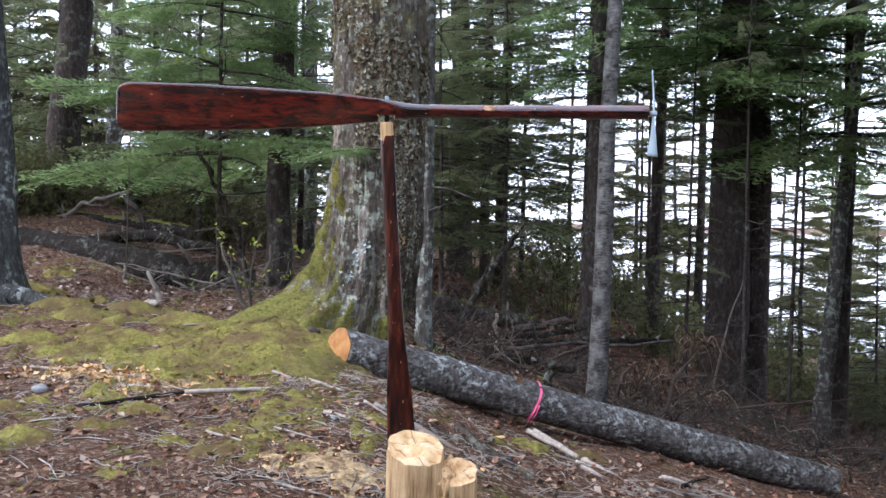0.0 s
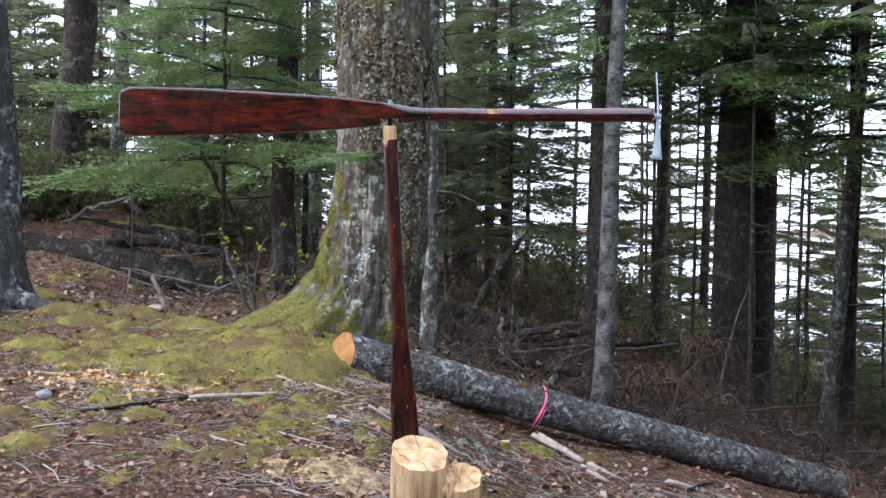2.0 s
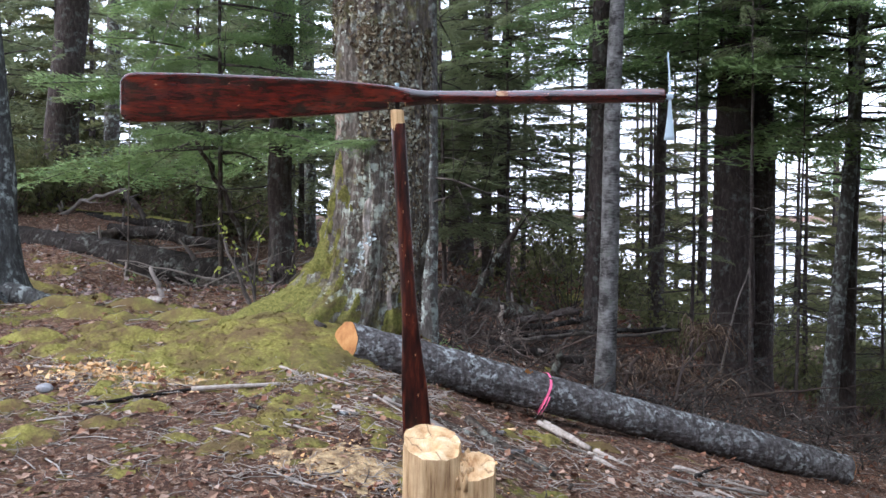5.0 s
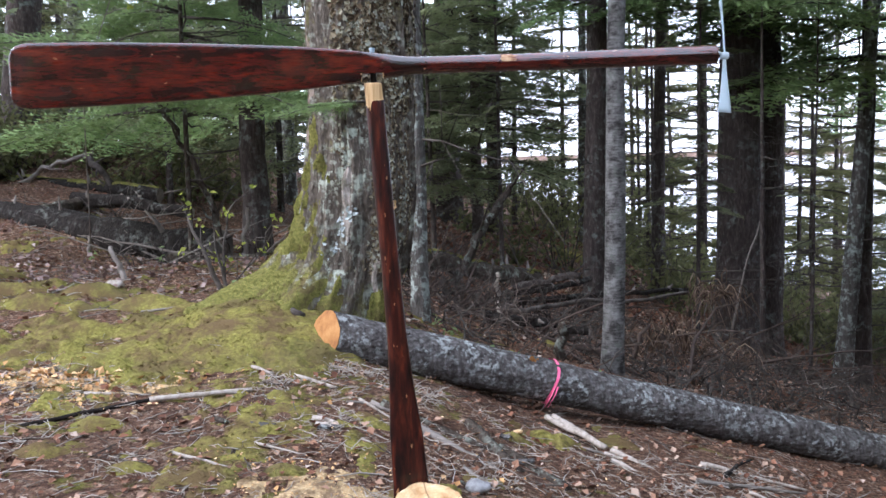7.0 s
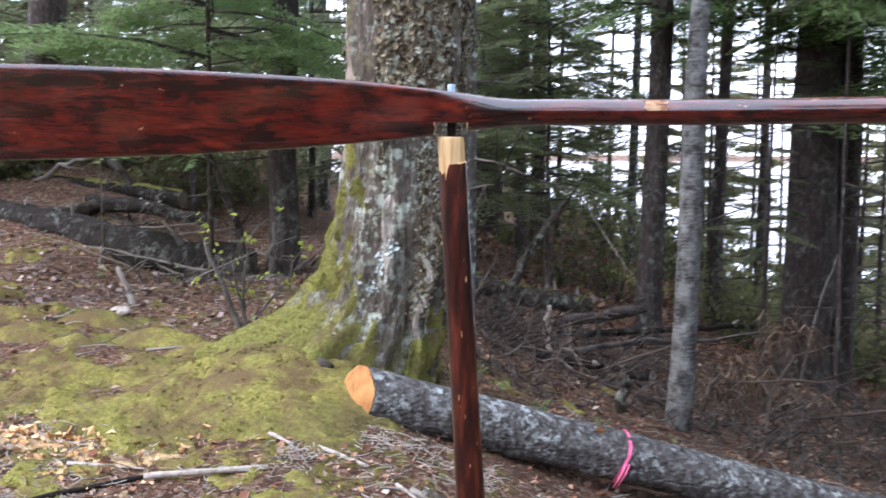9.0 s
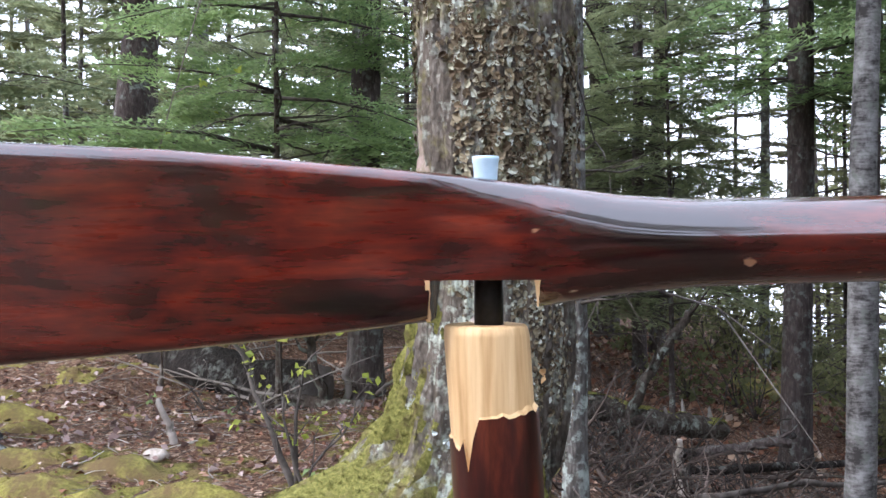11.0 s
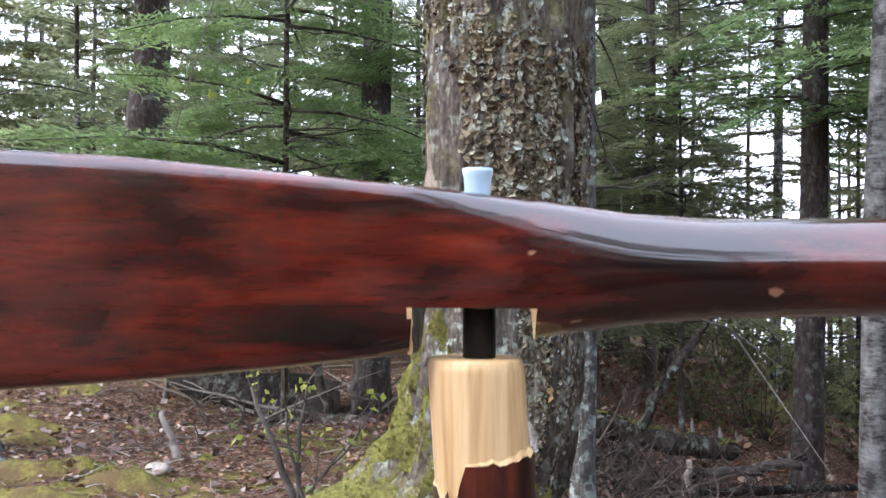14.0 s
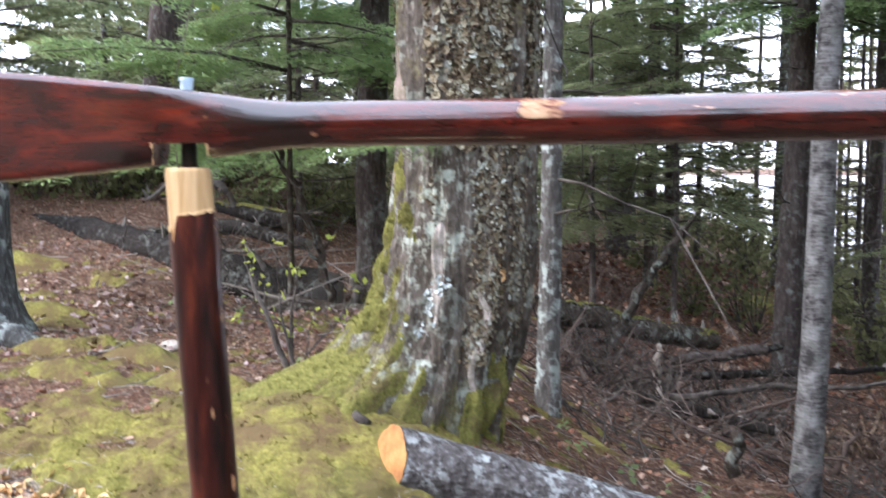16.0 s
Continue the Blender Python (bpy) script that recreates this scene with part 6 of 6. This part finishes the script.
# small green seedlings in the litter behind the log
for x, y in ((0.05, 6.85), (0.3, 7.0), (0.42, 6.8), (-0.02, 7.2), (0.62, 7.15), (1.0, 7.1), (-2.6, 8.6), (-2.0, 8.2), (-1.2, 6.9)):
    z = hz(x, y)
    sd_l = thing("seedling", (x, y, z), "small fresh green seedling in dead leaves", "seedling", "seedlings")
    part("stem", Geo().tube(wander((x, y, z - 0.01), (0.1, 0, 1), 0.10, 4, 0.2), [0.002, 0.002, 0.0015, 0.001], 4), TWIG, sd_l)
    g = Geo()
    for k in range(7):
        leaf(g, np.array([x, y, z + 0.09]) + r.normal(0, 0.025, 3), r.uniform(0.03, 0.05), r, 0.6)
    part("leaves", g, NEEDLE_LIGHT, sd_l, smooth=False, kind="stuff")

# thin bent twigs standing beside the old tree
for bx_, by_ in ((-0.02, 8.2), (0.18, 8.9), (0.42, 9.5), (0.75, 9.3), (1.35, 8.9), (1.75, 8.3)):
    g = Geo()
    for k in range(17):
        x, y = bx_ + r.normal(0, 0.2), by_ + r.normal(0, 0.25)
        q = wander((x, y, hz(x, y)), (r.normal(0, 0.7), r.normal(0, 0.7), r.uniform(0.2, 1.0)), r.uniform(0.25, 0.8), 8, 0.5, 0.35)
        q[:, 2] = np.maximum(q[:, 2], height(q[:, 0], q[:, 1]) + 0.005)
        g.tube(q, np.linspace(r.uniform(0.003, 0.007), 0.0012, 8), 4)
    solo("dead_brush", g, BRUSH if bx_ < 0.5 else TWIG, (bx_, by_, hz(bx_, by_)), "thin bent grey twigs standing in the litter", "brush", kind="stuff")

# fine pale dead twigs in the brush
g = Geo()
for k in range(130):
    x, y = (r.uniform(-0.1, 1.6), r.uniform(8.2, 10.8)) if k < 85 else (r.uniform(1.4, 3.2), r.uniform(7.4, 9.6))
    q = wander((x, y, hz(x, y) + r.uniform(0, 0.25)), (r.normal(0, 1), r.normal(0, 1), r.uniform(-0.1, 0.7)), r.uniform(0.15, 0.5), 6, 0.45)
    g.tube(q, np.linspace(0.0045, 0.0015, 6), 4)
solo("dead_brush", g, BRUSH, (0.7, 9.5, hz(0.7, 9.5)), "tangle of fine bleached dead twigs behind the log", "brush", kind="stuff")

# ---------------------------------------------------------------- low shrubs in the distance
for k in range(150):
    x, y = r.uniform(-9, 8), r.uniform(12.5, 25)
    if k >= 112:
        x, y = r.uniform(2.4, 7.5), r.uniform(11.8, 17.5)
    if k < 36:
        x, y = r.uniform(0.6, 8), r.uniform(12.5, 21)
    elif k < 82:
        x, y = r.uniform(-6.8, -2.0), r.uniform(11.9, 15.5)
    if math.hypot(x - 1.9, y - 14) < 1.0:
        continue
    z = hz(x, y)
    sh = thing("low_shrub", (x, y, z), "low green shrub with thin stems in shade", "shrub", "low shrubs")
    g, w2 = Geo(), Geo()
    tall = r.uniform(0.5, 1.3) if k < 36 or k >= 112 else r.uniform(0.3, 0.8)
    for m in range(9):
        q = wander((x, y, z - 0.02), (r.normal(0, 0.5), r.normal(0, 0.5), 1), tall * r.uniform(0.6, 1.1), 5, 0.15)
        w2.tube(q, np.linspace(0.008, 0.002, 5), 4)
        for e in range(34):
            c = q[r.integers(1, 5)] + r.normal(0, 0.13, 3)
            leaf(g, c, r.uniform(0.045, 0.09), r, 0.45)
    part("branchwood", w2, TWIG, sh, kind="stuff")
    part("leaves", g, NEEDLE_FAR, sh, smooth=False, kind="stuff")

# ---------------------------------------------------------------- moss
def mossmask(x, y):
    """How mossy the ground is, by place."""
    d = 1.25 * np.exp(-((x + 1.0) ** 2 / 0.22 + (y - 6.35) ** 2 / 0.12))
    d += 1.0 * np.exp(-((x + 1.7) ** 2 / 1.1 + (y - 6.05) ** 2 / 0.09))
    d += 0.75 * np.exp(-((x + 0.75) ** 2 / 0.10 + (y - 5.8) ** 2 / 0.10))
    d += 0.6 * np.exp(-((x + 2.3) ** 2 / 0.5 + (y - 7.1) ** 2 / 0.35))
    d += 0.5 * np.exp(-((x + 3.9) ** 2 / 0.9 + (y - 9.2) ** 2 / 1.2))
    d += 0.35 * np.exp(-((x - 0.2) ** 2 / 0.9 + (y - 5.7) ** 2 / 0.06))
    d += 0.42 * np.exp(-((x + 1.0) ** 2 / 2.6 + (y - 4.8) ** 2 / 0.8))
    d += 0.5 * np.exp(-((x - 1.95) ** 2 / 0.35 + (y - 14.0) ** 2 / 0.4))
    n = 0.55 * vnoise(x * 2.3, y * 2.3, 71) + 0.35 * vnoise(x * 6, y * 6, 72) + 0.34 * vnoise(x * 15, y * 15, 73) + 0.22 * vnoise(x * 33, y * 33, 74)
    return 0.85 * d + 0.75 * n


step = 0.028
xs, ys = np.arange(-5.0, 1.6, step), np.arange(4.0, 10.5, step)
X, Y = np.meshgrid(xs, ys)
M = mossmask(X, Y)
lift = np.clip((M - 0.46) * 0.09, -0.02, 0.055) + 0.010 * vnoise(X * 22, Y * 22, 75) * (M > 0.45)
Z = height(X, Y) + lift
g = Geo()
ids = np.arange(X.size).reshape(X.shape)
q = np.stack([ids[:-1, :-1], ids[:-1, 1:], ids[1:, 1:], ids[1:, :-1]], -1)
keep = (M[:-1, :-1] > 0.40) | (M[1:, 1:] > 0.40)
q = q[keep]
used, inv = np.unique(q, return_inverse=True)
g.add(np.stack([X, Y, Z], -1).reshape(-1, 3)[used], inv.reshape(-1, 4))
# fuzz
fx, fy = r.uniform(-3.4, 1.2, 60000), r.uniform(4.2, 8.2, 60000)
fm = mossmask(fx, fy)
ok = fm > 0.55
fx, fy, fm = fx[ok][:9000], fy[ok][:9000], fm[ok][:9000]
fz = height(fx, fy) + np.clip((fm - 0.46) * 0.09, -0.02, 0.055)
n = len(fx)
dx, dy = r.normal(0, 0.005, n), r.normal(0, 0.005, n)
base = np.stack([fx, fy, fz - 0.004], -1)
tri = np.stack([base + np.stack([dx, dy, 0 * dx], -1), base - np.stack([dx, dy, 0 * dx], -1), base + np.stack([r.normal(0, 0.006, n), r.normal(0, 0.006, n), r.uniform(0.005, 0.011, n)], -1)], 1)
g.add(tri.reshape(-1, 3), np.arange(3 * n).reshape(-1, 3))
solo("moss_carpet", g, MOSS, (-1.0, 6.3, hz(-1.0, 6.3)), "yellow-green moss spreading over the bank", "moss", kind="stuff")

for x, y, a, b in [(-1.49, 5.07, 0.13, 0.08), (-1.88, 4.60, 0.16, 0.10), (-2.03, 5.12, 0.10, 0.06), (-4.45, 9.8, 0.40, 0.22), (-3.43, 8.45, 0.36, 0.16), (-2.43, 6.98, 0.22, 0.12),
                   (-2.15, 6.88, 0.15, 0.08), (-2.14, 7.28, 0.26, 0.12), (-1.75, 6.98, 0.28, 0.12), (-0.62, 4.55, 0.10, 0.06), (-1.05, 4.75, 0.09, 0.05), (1.95, 13.9, 0.55, 0.4), (2.62, 6.05, 0.16, 0.1), (-3.05, 8.0, 0.2, 0.1), (-0.75, 5.35, 0.10, 0.06), (-1.22, 4.62, 0.12, 0.05), (-0.88, 4.55, 0.09, 0.05), (-1.60, 4.75, 0.13, 0.06), (-2.15, 5.0, 0.14, 0.07), (-1.30, 5.72, 0.16, 0.07), (-1.95, 6.35, 0.26, 0.10), (-2.55, 6.35, 0.24, 0.10), (-2.75, 7.35, 0.24, 0.10), (-1.45, 6.75, 0.22, 0.09), (0.55, 5.62, 0.13, 0.06), (0.85, 5.85, 0.14, 0.05), (0.32, 5.42, 0.10, 0.05)]:
    g = Geo()
    n, m = 26, 9
    V = []
    for k in range(m):
        f = k / (m - 1)
        an = np.linspace(0, 2 * np.pi, n, endpoint=False)
        wob = 1 + 0.18 * vnoise(an * 1.5 + x * 9, an * 0 + y, 81)
        px, py = x + a * np.cos(an) * f * wob, y + b * np.sin(an) * f * wob
        V.append(np.stack([px, py, height(px, py) + min(a, 0.3) * 0.30 * (1 - f * f) + 0.006 * vnoise(px * 40, py * 40, 82) - 0.012 * f], -1))
    g.add(np.concatenate(V), np.array([(k * n + j, (k + 1) * n + j, (k + 1) * n + (j + 1) % n, k * n + (j + 1) % n) for k in range(m - 1) for j in range(n)]))
    solo("moss_cushion", g, MOSS, (x, y, hz(x, y)), "rounded cushion of yellow-green moss", "moss", "moss cushions")

# sawdust lying thin on the litter
xs, ys = np.arange(-2.7, 0.7, 0.02), np.arange(3.9, 6.2, 0.02)
X, Y = np.meshgrid(xs, ys)
M = 1.0 * np.exp(-((X + 0.48) ** 2 / 0.09 + (Y - 4.40) ** 2 / 0.07)) + 1.05 * np.exp(-((X + 1.75) ** 2 / 0.26 + (Y - 5.52) ** 2 / 0.03)) + 0.6 * np.exp(-((X + 0.66) ** 2 / 0.02 + (Y - 5.88) ** 2 / 0.02)) + 0.5 * np.exp(-((X - 0.15) ** 2 / 0.12 + (Y - 4.3) ** 2 / 0.1))
M = M + 0.35 * vnoise(X * 5, Y * 5, 85) + 0.3 * vnoise(X * 14, Y * 14, 86) + 0.2 * vnoise(X * 33, Y * 33, 87)
Z = height(X, Y) + np.clip((M - 0.55) * 0.03, -0.02, 0.012)
ids = np.arange(X.size).reshape(X.shape)
q = np.stack([ids[:-1, :-1], ids[:-1, 1:], ids[1:, 1:], ids[1:, :-1]], -1)[(M[:-1, :-1] > 0.5)]
used, inv = np.unique(q, return_inverse=True)
g = Geo().add(np.stack([X, Y, Z], -1).reshape(-1, 3)[used], inv.reshape(-1, 4))
solo("sawdust", g, SAWDUST, (-0.5, 4.4, hz(-0.5, 4.4)), "thin drift of tan sawdust on the ground", "sawdust", kind="stuff")

# ---------------------------------------------------------------- stones
for x, y, sz, lab in ((-2.08, 5.32, 0.042, "small grey stone lying in moss"), (-2.12, 7.5, 0.06, "pale bleached knot of wood among leaves"), (0.1, 4.75, 0.05, "grey stone beside wood chips")):
    bm = bmesh.new()
    bmesh.ops.create_icosphere(bm, subdivisions=3, radius=sz)
    for v in bm.verts:
        nn = noise.noise(v.co * (2.2 / sz * 0.5) + Vector((x * 7, y * 3, 0)))
        v.co *= 1 + 0.35 * nn
        v.co.z *= 0.6
    me = bpy.data.meshes.new("stone")
    bm.to_mesh(me), bm.free()
    me.materials.append(PALE_WOOD if "wood" in lab and "knot" in lab else STONE)
    for p in me.polygons:
        p.use_smooth = True
    ob = new("stone", me)
    ob.location = (x, y, hz(x, y) + sz * 0.25)
    tagged(ob, lab, "stone")

# ---------------------------------------------------------------- litter
g = Geo()
n = 30000
lx, ly = r.uniform(-5.5, 5.0, n), 3.4 + 9.0 * r.random(n) ** 1.3
lz = height(lx, ly)
lm = mossmask(lx, ly)
for x, y, z, m in zip(lx, ly, lz, lm):
    if m > 0.5 and r.random() < 0.8:
        continue
    leaf(g, np.array([x, y, z + r.uniform(0.004, 0.016)]), 0.012 + 0.042 * r.random() ** 2, r, 0.72)
for k in range(3600):
    x, y = r.uniform(-0.5, 4.8), r.uniform(11.0, 16.5)
    leaf(g, np.array([x, y, hz(x, y) + r.uniform(0.005, 0.03)]), r.uniform(0.04, 0.10), r, 0.6)
solo("leaf_litter", g, LITTER, (0, 6, hz(0, 6)), "curled brown and grey dead leaves", "leaf litter", kind="stuff", smooth=False)

g = Geo()
for k in range(7000):
    x, y = r.uniform(-4.5, 4.5), 3.4 + 8.0 * r.random() ** 1.2
    if float(mossmask(np.array(x), np.array(y))) > 0.5 and r.random() < 0.85:
        continue
    a, ln = r.uniform(0, 6.28), 0.03 + 0.22 * r.random() ** 2.5
    th = 0.0012 + 0.014 * ln * r.random()
    x1, y1 = x + math.cos(a) * ln, y + math.sin(a) * ln
    g.tube([(x, y, hz(x, y) + 0.008), ((x + x1) / 2 + r.normal(0, 0.01), (y + y1) / 2 + r.normal(0, 0.01), hz((x + x1) / 2, (y + y1) / 2) + 0.014), (x1, y1, hz(x1, y1) + r.uniform(0.006, 0.03))],
           [th, th * 0.8, th * 0.4], 4, cap=False)
solo("twig_litter", g, DEAD, (0, 6, hz(0, 6)), "scattered grey twigs and bark splinters", "twigs", kind="stuff")

g = Geo()
for k in range(950):
    x, y = r.uniform(-4.8, -1.2), r.uniform(7.2, 10.4)
    leaf(g, np.array([x, y, hz(x, y) + r.uniform(0.006, 0.025)]), r.uniform(0.025, 0.065), r, 0.65)
solo("leaf_litter", g, PALE_LEAF, (-2.6, 8.6, hz(-2.6, 8.6)), "large pale pinkish-grey dead leaves", "leaf litter", kind="stuff", smooth=False)

g = Geo()
for k in range(280):
    cx, cy = r.uniform(-2.5, 1.9), r.uniform(4.05, 6.0)
    if cx > -0.2 and cy > 5.75:
        continue
    for m in range(r.integers(3, 12)):
        a, ln = r.uniform(0, 6.28), r.uniform(0.03, 0.13)
        x, y = cx + r.normal(0, 0.05), cy + r.normal(0, 0.05)
        q = wander((x, y, hz(x, y) + 0.008), (math.cos(a), math.sin(a), r.uniform(-0.1, 0.2)), ln, 5, 0.5)
        q[:, 2] = np.maximum(q[:, 2], height(q[:, 0], q[:, 1]) + 0.004)
        g.tube(q, np.linspace(r.uniform(0.0012, 0.0035), 0.001, 5), 4, cap=False)
solo("twig_litter", g, PALE_WOOD, (0, 5, hz(0, 5)), "little heaps of curled grey twigs", "twigs", kind="stuff")

# chips and sawdust from the saw
g = Geo()
for cx, cy, sxx, syy, num in ((-1.75, 5.55, 0.36, 0.14, 800), (-0.50, 4.42, 0.24, 0.20, 500), (-0.68, 5.95, 0.13, 0.16, 120), (-0.2, 4.9, 0.5, 0.35, 120), (0.35, 4.6, 0.5, 0.4, 160), (-0.9, 5.45, 0.4, 0.2, 60), (-2.6, 5.4, 0.4, 0.15, 60)):
    for k in range(num):
        x, y = r.normal(cx, sxx), r.normal(cy, syy)
        big = r.random() < (0.16 if num == 800 else 0.05)
        leaf(g, np.array([x, y, hz(x, y) + r.uniform(0.004, 0.02)]), r.uniform(0.016, 0.036) if big else r.uniform(0.004, 0.016), r, 0.6)
for k in range(300):
    x, y = r.normal(-1.78, 0.24), r.normal(5.62, 0.10)
    leaf(g, np.array([x, y, hz(x, y) + r.uniform(0.008, 0.03)]), 0.010 + 0.045 * r.random() ** 2, r, 0.6)
solo("wood_chips", g, CHIPS, (-0.6, 4.6, hz(-0.6, 4.6)), "fresh pale wood chips and sawdust on the ground", "wood chips", kind="stuff", smooth=False)
z0 = hz(0.33, 5.51)
g = Geo().tube([(0.31, 5.515, z0 + 0.012), (0.332, 5.51, z0 + 0.016), (0.352, 5.508, z0 + 0.013)], [0.008, 0.013, 0.009], 5, wobble=0.45)
solo("wood_slice", g, CUT, (0.33, 5.51, hz(0.33, 5.51)), "small pale cut wedge of wood on the litter", "wood offcut")
